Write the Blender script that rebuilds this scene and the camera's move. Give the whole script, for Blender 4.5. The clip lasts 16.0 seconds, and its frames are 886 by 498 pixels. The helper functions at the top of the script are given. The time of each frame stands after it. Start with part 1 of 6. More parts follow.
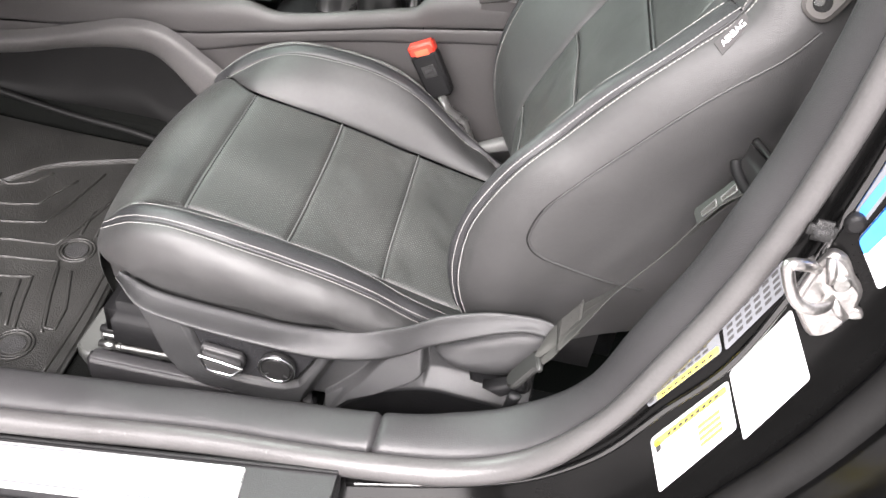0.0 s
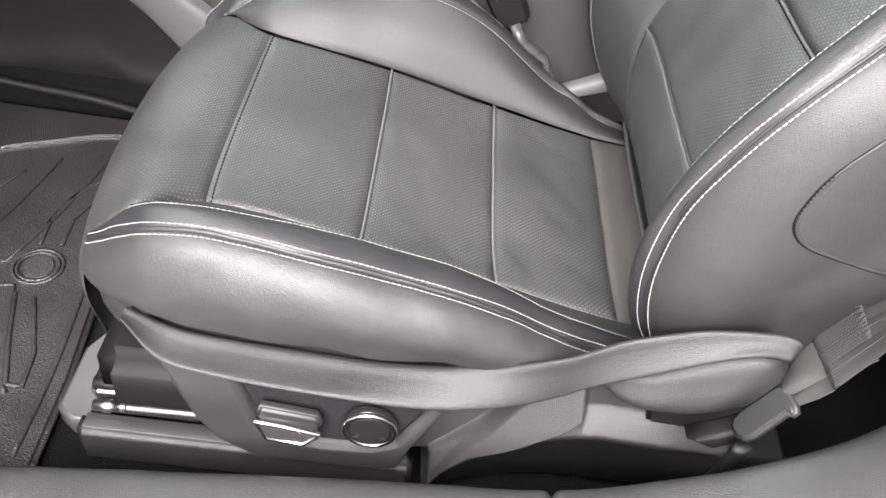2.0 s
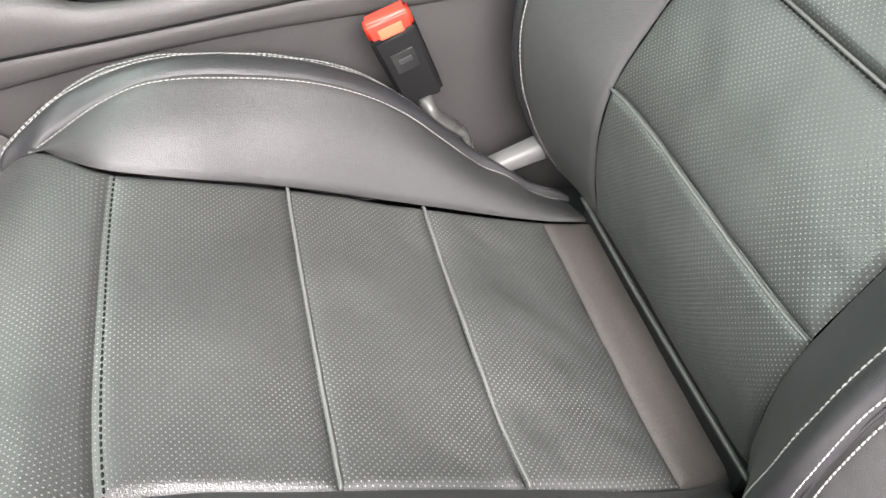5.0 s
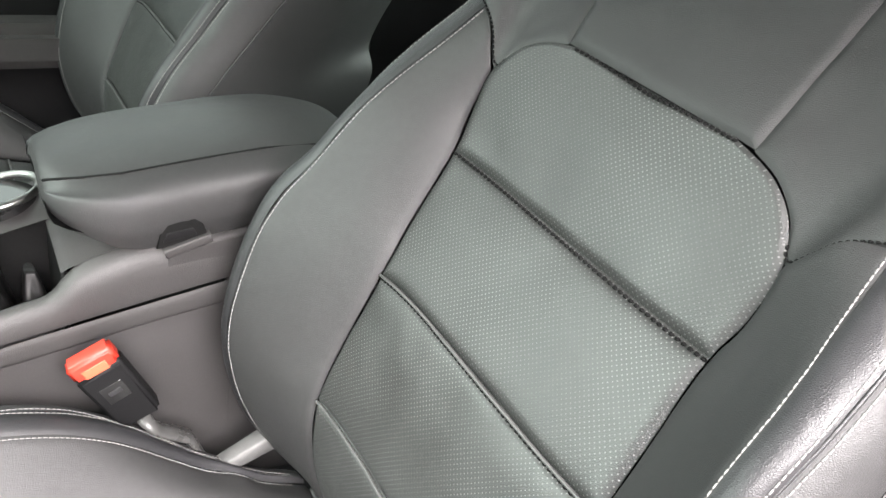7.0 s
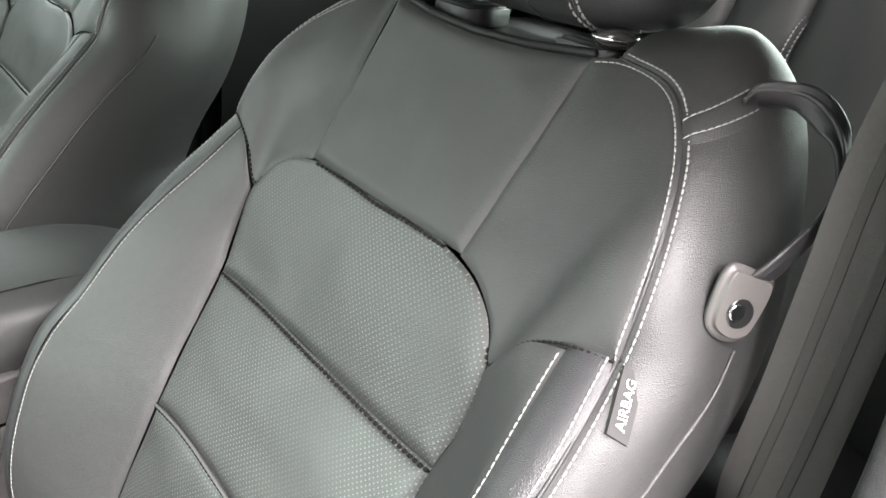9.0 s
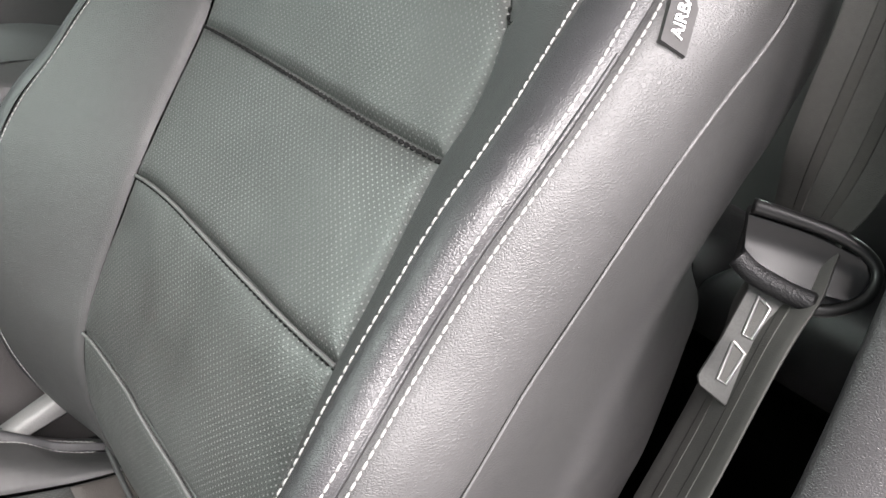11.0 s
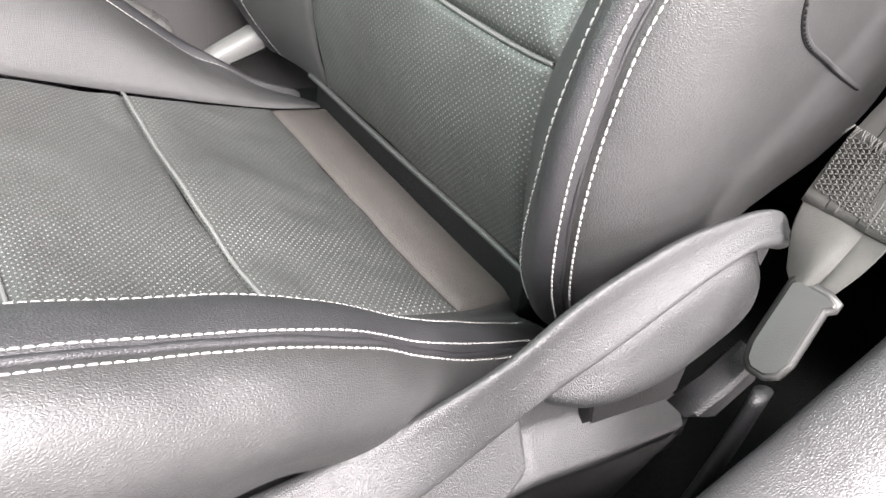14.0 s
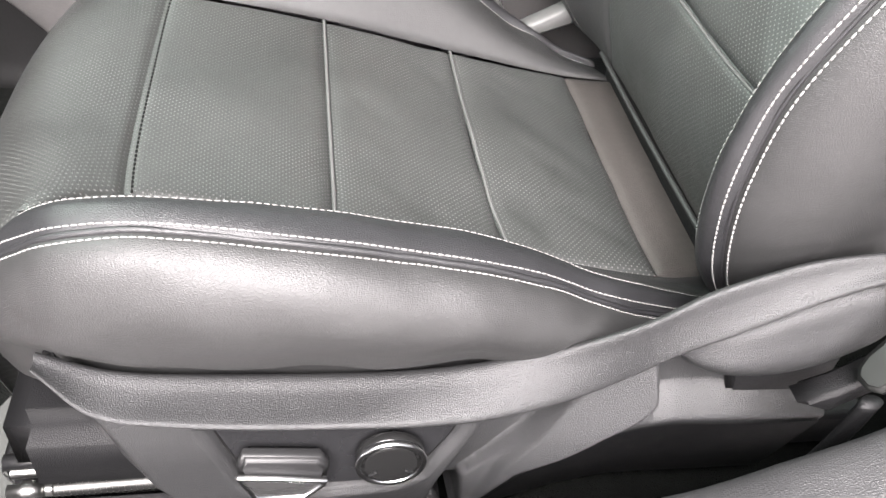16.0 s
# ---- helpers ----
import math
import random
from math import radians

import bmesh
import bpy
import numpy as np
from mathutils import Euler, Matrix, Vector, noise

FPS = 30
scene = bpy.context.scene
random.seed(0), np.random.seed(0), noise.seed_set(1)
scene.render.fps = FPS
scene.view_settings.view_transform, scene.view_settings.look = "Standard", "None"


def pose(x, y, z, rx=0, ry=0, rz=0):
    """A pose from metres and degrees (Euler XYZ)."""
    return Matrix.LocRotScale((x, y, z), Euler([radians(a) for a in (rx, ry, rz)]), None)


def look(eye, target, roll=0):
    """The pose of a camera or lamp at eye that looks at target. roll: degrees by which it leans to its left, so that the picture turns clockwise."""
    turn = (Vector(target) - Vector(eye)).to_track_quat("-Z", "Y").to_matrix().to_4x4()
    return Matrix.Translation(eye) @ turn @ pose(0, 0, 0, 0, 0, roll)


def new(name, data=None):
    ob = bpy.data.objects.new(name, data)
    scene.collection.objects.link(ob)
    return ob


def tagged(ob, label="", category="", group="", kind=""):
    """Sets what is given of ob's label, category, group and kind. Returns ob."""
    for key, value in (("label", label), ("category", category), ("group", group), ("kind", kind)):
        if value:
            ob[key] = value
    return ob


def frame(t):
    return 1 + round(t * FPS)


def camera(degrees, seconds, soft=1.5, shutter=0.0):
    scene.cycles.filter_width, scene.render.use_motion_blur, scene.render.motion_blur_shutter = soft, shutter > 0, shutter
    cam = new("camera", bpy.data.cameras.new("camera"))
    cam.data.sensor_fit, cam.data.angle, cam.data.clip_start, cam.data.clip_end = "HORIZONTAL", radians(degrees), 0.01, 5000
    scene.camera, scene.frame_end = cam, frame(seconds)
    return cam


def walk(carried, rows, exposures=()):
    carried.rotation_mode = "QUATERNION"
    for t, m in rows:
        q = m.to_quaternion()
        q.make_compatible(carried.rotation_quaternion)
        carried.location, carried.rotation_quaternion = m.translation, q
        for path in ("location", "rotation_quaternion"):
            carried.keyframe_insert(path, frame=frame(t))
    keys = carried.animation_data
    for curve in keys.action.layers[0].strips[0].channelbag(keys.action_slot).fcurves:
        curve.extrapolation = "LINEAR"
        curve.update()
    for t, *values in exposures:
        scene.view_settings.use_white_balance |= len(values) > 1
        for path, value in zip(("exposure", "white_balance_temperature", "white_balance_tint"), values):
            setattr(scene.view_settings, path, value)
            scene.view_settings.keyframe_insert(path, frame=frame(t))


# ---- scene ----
cam = camera(55.2, 16.0)
SC = 0.9  # plan units to metres
PATH = [
    (0, (0.086, -1.036, 1.371), (0.005, 0.481, 0.07), 9.3),
    (0.3, (0.032, -1.031, 1.37), (-0.044, 0.481, 0.064), 9.4),
    (0.5, (0.002, -1.013, 1.367), (-0.069, 0.498, 0.059), 9.6),
    (1, (-0.045, -0.936, 1.311), (-0.097, 0.576, 0.004), 8.5),
    (1.5, (-0.096, -0.84, 1.219), (-0.096, 0.674, -0.088), 8.0),
    (2, (-0.132, -0.764, 1.143), (-0.05, 0.696, -0.22), 9.3),
    (2.5, (-0.179, -0.679, 1.119), (-0.030, 0.868, -0.440), 10.2),
    (3, (-0.242, -0.588, 1.116), (-0.046, 0.884, -0.524), 11.5),
    (3.2, (-0.268, -0.556, 1.115), (-0.070, 0.895, -0.541), 11.6),
    (5.3, (-0.24, -0.459, 1.069), (0.354, 0.952, -0.217), 8.9),
    (5.5, (-0.223, -0.457, 1.081), (0.414, 0.958, -0.18), 8.4),
    (6, (-0.209, -0.432, 1.147), (0.591, 0.944, -0.065), 10.2),
    (6.5, (-0.19, -0.425, 1.192), (0.723, 0.967, 0.084), 10.7),
    (7, (-0.173, -0.43, 1.248), (0.816, 0.988, 0.243), 10.7),
    (7.5, (-0.142, -0.447, 1.301), (0.911, 0.991, 0.392), 10.2),
    (8, (-0.099, -0.478, 1.323), (1.002, 0.97, 0.491), 8.8),
    (8.2, (-0.087, -0.494, 1.326), (1.034, 0.945, 0.506), 8.2),
    (10.3, (-0.005, -0.501, 1.17), (1.139, 0.923, 0.357), 5.8),
    (10.5, (-0.007, -0.503, 1.157), (1.133, 0.915, 0.326), 5.6),
    (11, (-0.03, -0.503, 1.106), (1.087, 0.882, 0.193), 6.4),
    (11.5, (-0.047, -0.51, 1.066), (1.022, 0.857, 0.072), 6.9),
    (12, (-0.068, -0.507, 1.005), (0.945, 0.844, -0.067), 6.5),
    (12.5, (-0.099, -0.493, 0.947), (0.877, 0.854, -0.163), 7.0),
    (13, (-0.134, -0.488, 0.909), (0.845, 0.849, -0.211), 7.4),
    (13.5, (-0.159, -0.489, 0.883), (0.829, 0.835, -0.244), 8.3),
    (14, (-0.207, -0.52, 0.867), (0.815, 0.799, -0.235), 10.6),
    (14.5, (-0.22, -0.564, 0.896), (0.59, 0.811, -0.31), 7.7),
    (15, (-0.238, -0.613, 0.919), (0.39, 0.813, -0.335), 7.8),
    (15.5, (-0.217, -0.64, 0.949), (0.228, 0.815, -0.348), 7.4),
    (16, (-0.197, -0.649, 0.994), (0.109, 0.808, -0.341), 6.6),
]
walk(cam, [(t, look(Vector(eye) * SC, Vector(target) * SC, roll)) for t, eye, target, roll in PATH], exposures=((0.0, 1.78), (3.0, 1.90), (5.5, 2.04), (7.0, 2.06), (8.0, 2.28), (10.5, 1.82), (11.5, 1.78), (12.5, 2.0), (13.0, 2.25), (13.5, 2.36), (14.0, 2.38), (14.5, 2.18), (15.0, 2.04), (15.5, 2.02), (16.0, 2.0)))

# ---- world and light ----
world = bpy.data.worlds.new("overcast_sky")
scene.world = world
world.use_nodes = True
wn = world.node_tree.nodes
sky = wn.new("ShaderNodeTexSky")
sky.sky_type, sky.sun_disc = "NISHITA", False
sky.sun_elevation, sky.sun_rotation = radians(46), radians(188)
sky.air_density, sky.dust_density = 1.0, 6.0
soft_sky = wn.new("ShaderNodeMix")
soft_sky.data_type = "RGBA"
soft_sky.inputs[0].default_value = 0.35
soft_sky.inputs[7].default_value = (9.0, 8.7, 8.9, 1)
world.node_tree.links.new(sky.outputs[0], soft_sky.inputs[6])
world.node_tree.links.new(soft_sky.outputs[2], wn["Background"].inputs[0])
wn["Background"].inputs[1].default_value = 0.032
sun = new("sun", bpy.data.lights.new("sun", "SUN"))
sun.data.energy, sun.data.angle, sun.data.color = 6.9, radians(50), (1.0, 0.94, 0.95)
sun.matrix_world = look((-0.3, -2.15, 2.85), (0.0, 0, 0.6))


def window_light(name, eye, target, w, h, energy, color):
    """Daylight through one of the car's windows."""
    lamp = new(name, bpy.data.lights.new(name, "AREA"))
    lamp.data.shape, lamp.data.size, lamp.data.size_y = "RECTANGLE", w, h
    lamp.data.energy, lamp.data.color = energy, color
    lamp.matrix_world = look(eye, target)


window_light("windscreen_daylight", (-1.0, 0.38, 1.42), (0.1, 0.0, 0.7), 1.0, 0.6, 11.5, (0.86, 1.0, 0.91))
window_light("passenger_window_daylight", (0.05, 1.12, 1.2), (0.0, 0.2, 0.7), 0.9, 0.4, 1.0, (0.86, 1.0, 0.92))
window_light("rear_window_daylight", (1.55, 0.33, 1.38), (0.9, 0.3, 0.8), 1.0, 0.4, 13.0, (0.86, 1.0, 0.92))


# ---- materials ----
def material(name, color, rough=0.5, metal=0.0, bumps=(), tone=0.25, tone_size=14.0, spec=0.5, coat=0.0, rough_var=0.1, sheen=0.0):
    """Two scales of colour and gloss variation, and bumps as (kind, size per metre, height)."""
    m = bpy.data.materials.new(name)
    m.use_nodes = True
    t, n, l = m.node_tree, m.node_tree.nodes, m.node_tree.links
    b = n["Principled BSDF"]
    b.inputs["Metallic"].default_value = metal
    b.inputs["Specular IOR Level"].default_value = spec
    b.inputs["Coat Weight"].default_value = coat
    b.inputs["Coat Roughness"].default_value = 0.05
    if sheen:
        b.inputs["Sheen Weight"].default_value = sheen
    co = n.new("ShaderNodeTexCoord")
    big, small = n.new("ShaderNodeTexNoise"), n.new("ShaderNodeTexNoise")
    big.inputs["Scale"].default_value, small.inputs["Scale"].default_value = tone_size, tone_size * 22
    big.inputs["Detail"].default_value, small.inputs["Detail"].default_value = 5, 3
    for k in (big, small):
        l.new(co.outputs["Object"], k.inputs["Vector"])
    add = n.new("ShaderNodeMath")
    add.operation = "ADD"
    l.new(big.outputs[0], add.inputs[0])
    l.new(small.outputs[0], add.inputs[1])
    ramp = n.new("ShaderNodeMapRange")
    ramp.inputs[1].default_value, ramp.inputs[2].default_value = 0.6, 1.4
    ramp.inputs[3].default_value, ramp.inputs[4].default_value = 1 - tone, 1 + tone
    l.new(add.outputs[0], ramp.inputs[0])
    mul = n.new("ShaderNodeVectorMath")
    mul.operation = "SCALE"
    mul.inputs[0].default_value = color[:3]
    l.new(ramp.outputs[0], mul.inputs["Scale"])
    l.new(mul.outputs[0], b.inputs["Base Color"])
    rr = n.new("ShaderNodeMapRange")
    rr.inputs[1].default_value, rr.inputs[2].default_value = 0.3, 0.7
    rr.inputs[3].default_value, rr.inputs[4].default_value = rough - rough_var, rough + rough_var
    l.new(big.outputs[0], rr.inputs[0])
    l.new(rr.outputs[0], b.inputs["Roughness"])
    last = None
    for kind, size, height in bumps:
        tex = n.new("ShaderNodeTexVoronoi" if kind in ("cells", "grain") else "ShaderNodeTexNoise")
        tex.inputs["Scale"].default_value = size
        if kind == "cells":
            tex.feature = "F1"
        elif kind == "noise":
            tex.inputs["Detail"].default_value = 4
        if kind == "grain":
            # pebbled hide: stretched cells with rounded tops and narrow creases between them
            tex.feature = "DISTANCE_TO_EDGE"
            stretch, wander, blend = n.new("ShaderNodeMapping"), n.new("ShaderNodeTexNoise"), n.new("ShaderNodeMix")
            stretch.inputs["Scale"].default_value = (0.55, 1.0, 1.0)
            stretch.inputs["Rotation"].default_value = (0.2, 0.35, 0.25)
            wander.inputs["Scale"].default_value = size * 0.5
            blend.data_type, blend.blend_type = "RGBA", "LINEAR_LIGHT"
            blend.inputs[0].default_value = 0.0006
            l.new(co.outputs["Object"], stretch.inputs["Vector"])
            l.new(co.outputs["Object"], wander.inputs["Vector"])
            l.new(stretch.outputs[0], blend.inputs[6])
            l.new(wander.outputs["Color"], blend.inputs[7])
            l.new(blend.outputs[2], tex.inputs["Vector"])
        else:
            l.new(co.outputs["Object"], tex.inputs["Vector"])
        level = tex.outputs[0]
        if kind == "grain":
            dome = n.new("ShaderNodeMapRange")
            dome.interpolation_type = "SMOOTHSTEP"
            dome.inputs[2].default_value = 0.32
            l.new(level, dome.inputs[0])
            level = dome.outputs[0]
        bump = n.new("ShaderNodeBump")
        bump.inputs["Strength"].default_value = 1.0
        bump.inputs["Distance"].default_value = height
        l.new(level, bump.inputs["Height"])
        if last:
            l.new(last.outputs[0], bump.inputs["Normal"])
        last = bump
    if last:
        l.new(last.outputs[0], b.inputs["Normal"])
    return m


def perforated(name, color, dot, pitch=0.0024):
    """Leather with staggered rows of pale pin holes, laid out on the panel's own metres."""
    m = material(name, color, 0.40, bumps=(("cells", 1000, 0.0002), ("noise", 60, 0.0003)), tone=0.18, tone_size=9, spec=0.7)
    n, l = m.node_tree.nodes, m.node_tree.links
    b = n["Principled BSDF"]
    base = b.inputs["Base Color"].links[0].from_socket
    old = b.inputs["Normal"].links[0].from_socket
    uv = n.new("ShaderNodeUVMap")
    sep = n.new("ShaderNodeSeparateXYZ")
    l.new(uv.outputs[0], sep.inputs[0])

    def math_node(op, a, c=None):
        k = n.new("ShaderNodeMath")
        k.operation = op
        for i, v in enumerate((a, c)):
            if v is None:
                continue
            if isinstance(v, (int, float)):
                k.inputs[i].default_value = v
            else:
                l.new(v, k.inputs[i])
        return k.outputs[0]

    w = 2 * math.pi / pitch
    u, v = math_node("MULTIPLY", sep.outputs[0], w), math_node("MULTIPLY", sep.outputs[1], w)
    s = math_node("ADD", math_node("COSINE", math_node("MULTIPLY", math_node("ADD", u, v), 0.5)), math_node("COSINE", math_node("MULTIPLY", math_node("SUBTRACT", u, v), 0.5)))
    dots = n.new("ShaderNodeMapRange")
    dots.inputs[1].default_value, dots.inputs[2].default_value = 1.3, 1.8
    l.new(s, dots.inputs[0])
    fade = n.new("ShaderNodeTexNoise")
    fade.inputs["Scale"].default_value = 11
    co = n.new("ShaderNodeTexCoord")
    l.new(co.outputs["Object"], fade.inputs["Vector"])
    fr = n.new("ShaderNodeMapRange")
    fr.inputs[1].default_value, fr.inputs[2].default_value = 0.35, 0.65
    fr.inputs[3].default_value, fr.inputs[4].default_value = 0.35, 1.0
    l.new(fade.outputs[0], fr.inputs[0])
    mix = n.new("ShaderNodeMix")
    mix.data_type = "RGBA"
    mix.inputs[7].default_value = (*dot, 1)
    l.new(math_node("MULTIPLY", dots.outputs[0], fr.outputs[0]), mix.inputs[0])
    l.new(base, mix.inputs[6])
    l.new(mix.outputs[2], b.inputs["Base Color"])
    bump = n.new("ShaderNodeBump")
    bump.invert = True
    bump.inputs["Distance"].default_value = 0.00012
    l.new(dots.outputs[0], bump.inputs["Height"])
    l.new(old, bump.inputs["Normal"])
    l.new(bump.outputs[0], b.inputs["Normal"])
    return m


LEATHER = material("black_leather", (0.021, 0.0209, 0.0209), 0.53, bumps=(("noise", 55, 0.0003), ("grain", 900, 0.0001)), tone=0.18, tone_size=7, spec=0.68, rough_var=0.06)
# Same hide as LEATHER; the bands' shade is put into its darker colour.
LEATHER_DARK = material("black_leather_darkened", (0.015, 0.015, 0.0163), 0.46, bumps=(("noise", 60, 0.0003), ("grain", 900, 0.0001)), tone=0.18, tone_size=9, spec=0.6, rough_var=0.06)
# Rear cushion strip, browner and paler than LEATHER.
BROWN_LEATHER = material("brown_black_leather", (0.042, 0.036, 0.0335), 0.62, bumps=(("cells", 900, 0.0002), ("noise", 60, 0.0005)), tone=0.22, tone_size=12, spec=0.6)
PERFORATED = perforated("perforated_leather", (0.032, 0.0333, 0.032), (0.18, 0.18, 0.175))
THREAD = material("pale_thread", (0.21, 0.206, 0.20), 0.7, tone=0.15, tone_size=60)
BLACK_THREAD = material("black_thread", (0.004, 0.004, 0.004), 0.8, spec=0.2)
PLASTIC = material("grained_grey_plastic", (0.0225, 0.022, 0.023), 0.42, bumps=(("grain", 750, 0.00012), ("noise", 900, 0.0001)), tone=0.12, tone_size=10)
SHIELD = material("grained_grey_valance_plastic", (0.023, 0.0232, 0.0238), 0.47, bumps=(("cells", 1500, 0.0002), ("noise", 1100, 0.0006)), tone=0.18, tone_size=10, spec=0.6)
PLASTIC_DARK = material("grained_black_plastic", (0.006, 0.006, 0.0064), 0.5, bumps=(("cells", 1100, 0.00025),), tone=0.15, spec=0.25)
CONSOLE = material("grey_console_plastic", (0.041, 0.0387, 0.0383), 0.5, bumps=(("cells", 900, 0.0002),), tone=0.12)
GLOSS = material("gloss_black_plastic", (0.012, 0.012, 0.012), 0.16, tone=0.2, rough_var=0.04)
CHROME = material("chrome", (0.82, 0.82, 0.82), 0.1, metal=1.0, tone=0.05, rough_var=0.04)
SATIN = material("satin_chrome", (0.80, 0.80, 0.80), 0.24, metal=1.0, tone=0.05, rough_var=0.04)
GREY_SATIN = material("satin_grey_plastic", (0.030, 0.030, 0.030), 0.22, tone=0.08)
SWITCH = material("satin_dark_switch", (0.016, 0.016, 0.0165), 0.40, tone=0.1, spec=0.4)
# Light caught along the seam ridges, put into a paler grey.
SEAM_GLINT = material("seam_highlight", (0.085, 0.085, 0.083), 0.45, tone=0.1, tone_size=40)
STEEL = material("bare_steel", (0.30, 0.30, 0.29), 0.38, metal=1.0, bumps=(("noise", 300, 0.0004),))
RUBBER = material("black_rubber", (0.014, 0.014, 0.014), 0.55, bumps=(("cells", 800, 0.0008),), tone=0.3)
# Black of the rubber parts, and of recesses whose shade is painted in.
RUBBER_AND_SHADE = material("deep_black_rubber_and_shade", (0.008, 0.008, 0.008), 0.6, tone=0.3, spec=0.15)
MAT_RUBBER = material("floor_mat_rubber", (0.016, 0.0159, 0.0148), 0.42, bumps=(("cells", 500, 0.0008), ("noise", 20, 0.002)), tone=0.25)
CARPET = material("black_carpet", (0.006, 0.0066, 0.006), 0.95, bumps=(("noise", 700, 0.004),), tone=0.4, spec=0.08)
PAINT = material("black_car_paint", (0.003, 0.003, 0.003), 0.18, spec=0.08, tone=0.2, rough_var=0.05)
WEBBING = material("grey_webbing", (0.033, 0.033, 0.030), 0.7, bumps=(("noise", 1600, 0.00022),), tone=0.15)
WHITE_LABEL = material("white_label", (0.75, 0.75, 0.75), 0.4, tone=0.03)
YELLOW = material("yellow_print", (0.80, 0.68, 0.05), 0.4, tone=0.06)
GREY_LABEL = material("grey_label", (0.10, 0.105, 0.115), 0.4, tone=0.1)
BLUE_PRINT = material("blue_print", (0.03, 0.18, 0.60), 0.4, tone=0.06)
INK = material("black_print", (0.02, 0.02, 0.02), 0.5)
RED = material("red_button", (0.55, 0.035, 0.02), 0.35, tone=0.1)
RED_PALE = material("worn_red_button", (0.55, 0.12, 0.06), 0.4, tone=0.1)
BRUSHED = material("brushed_aluminium", (0.58, 0.58, 0.58), 0.3, metal=0.6, bumps=(("noise", 200, 0.0003),), tone=0.06)
CAST = material("pale_cast_steel", (0.42, 0.41, 0.40), 0.42, metal=1.0, bumps=(("noise", 120, 0.001),))
EMBLEM = material("pale_emblem", (0.45, 0.45, 0.45), 0.4, tone=0.05)
HEADLINER = material("grey_headliner", (0.18, 0.18, 0.175), 0.9, bumps=(("noise", 500, 0.001),))
CONCRETE = material("pale_concrete", (0.60, 0.58, 0.575), 0.8, bumps=(("noise", 40, 0.004),), tone=0.3, tone_size=2)
TAG = material("dark_woven_tag", (0.040, 0.039, 0.039), 0.8, tone=0.1, spec=0.25)


# ---- geometry helpers ----
def spline(ctrl, n, u0=0.0, u1=None):
    """A smooth curve through control points, evaluated between two control numbers."""
    p = np.array(ctrl, float)
    k = len(p)
    u1 = k - 1 if u1 is None else u1
    d = np.maximum(np.linalg.norm(np.diff(p, axis=0), axis=1), 1e-6)
    s = np.r_[0, np.cumsum(np.sqrt(d))]
    m = np.zeros_like(p)
    for i in range(1, k - 1):
        a, b = s[i] - s[i - 1], s[i + 1] - s[i]
        m[i] = ((p[i] - p[i - 1]) / a * b + (p[i + 1] - p[i]) / b * a) / (a + b)
    m[0], m[-1] = (p[1] - p[0]) / (s[1] - s[0]), (p[-1] - p[-2]) / (s[-1] - s[-2])
    out = []
    for u in np.linspace(u0, u1, n):
        i = min(int(u), k - 2)
        h, f = s[i + 1] - s[i], u - i
        out.append((2 * f**3 - 3 * f**2 + 1) * p[i] + (f**3 - 2 * f**2 + f) * h * m[i] + (-2 * f**3 + 3 * f**2) * p[i + 1] + (f**3 - f**2) * h * m[i + 1])
    return np.array(out)


def finish(name, me, mat, parent=None, label="", smooth=True):
    me.materials.append(mat)
    if smooth:
        me.polygons.foreach_set("use_smooth", [True] * len(me.polygons))
    ob = new(name, me)
    if parent:
        ob.parent = parent
        ob.matrix_parent_inverse = Matrix.Translation(-parent.location)
    if label:
        ob["label"] = label
    return ob


def part(name, bm, mat, parent=None, label="", smooth=True):
    """Links a bmesh, made in plan units, as one mesh object."""
    bmesh.ops.scale(bm, vec=(SC, SC, SC), verts=bm.verts)
    me = bpy.data.meshes.new(name)
    bm.to_mesh(me)
    bm.free()
    ob = finish(name, me, mat, parent, label, smooth)
    if smooth and len(me.polygons):
        keep_flats(me)
    return ob


def keep_flats(me):
    """Weights the shading normals by area, so that flat faces stay flat beside rounded rims."""
    nv = len(me.vertices)
    area, nrm = np.empty(len(me.polygons)), np.empty(len(me.polygons) * 3)
    me.polygons.foreach_get("area", area)
    me.polygons.foreach_get("normal", nrm)
    total = np.empty(len(me.polygons), int)
    me.polygons.foreach_get("loop_total", total)
    ids = np.empty(len(me.loops), int)
    me.loops.foreach_get("vertex_index", ids)
    w = np.repeat(nrm.reshape(-1, 3) * area[:, None], total, axis=0)
    out = np.zeros((nv, 3))
    np.add.at(out, ids, w)
    out /= np.maximum(np.linalg.norm(out, axis=1, keepdims=True), 1e-12)
    me.normals_split_custom_set_from_vertices(out.tolist())


def thing(name, at, label, category, group="", kind=""):
    ob = new(name)
    ob.location = Vector(at) * SC
    ob.empty_display_size = 0.05
    return tagged(ob, label, category, group, kind)


def clustered(n):
    s = np.linspace(0, 1, n)
    return 0.35 * s + 0.65 * (0.5 - 0.5 * np.cos(np.pi * s))


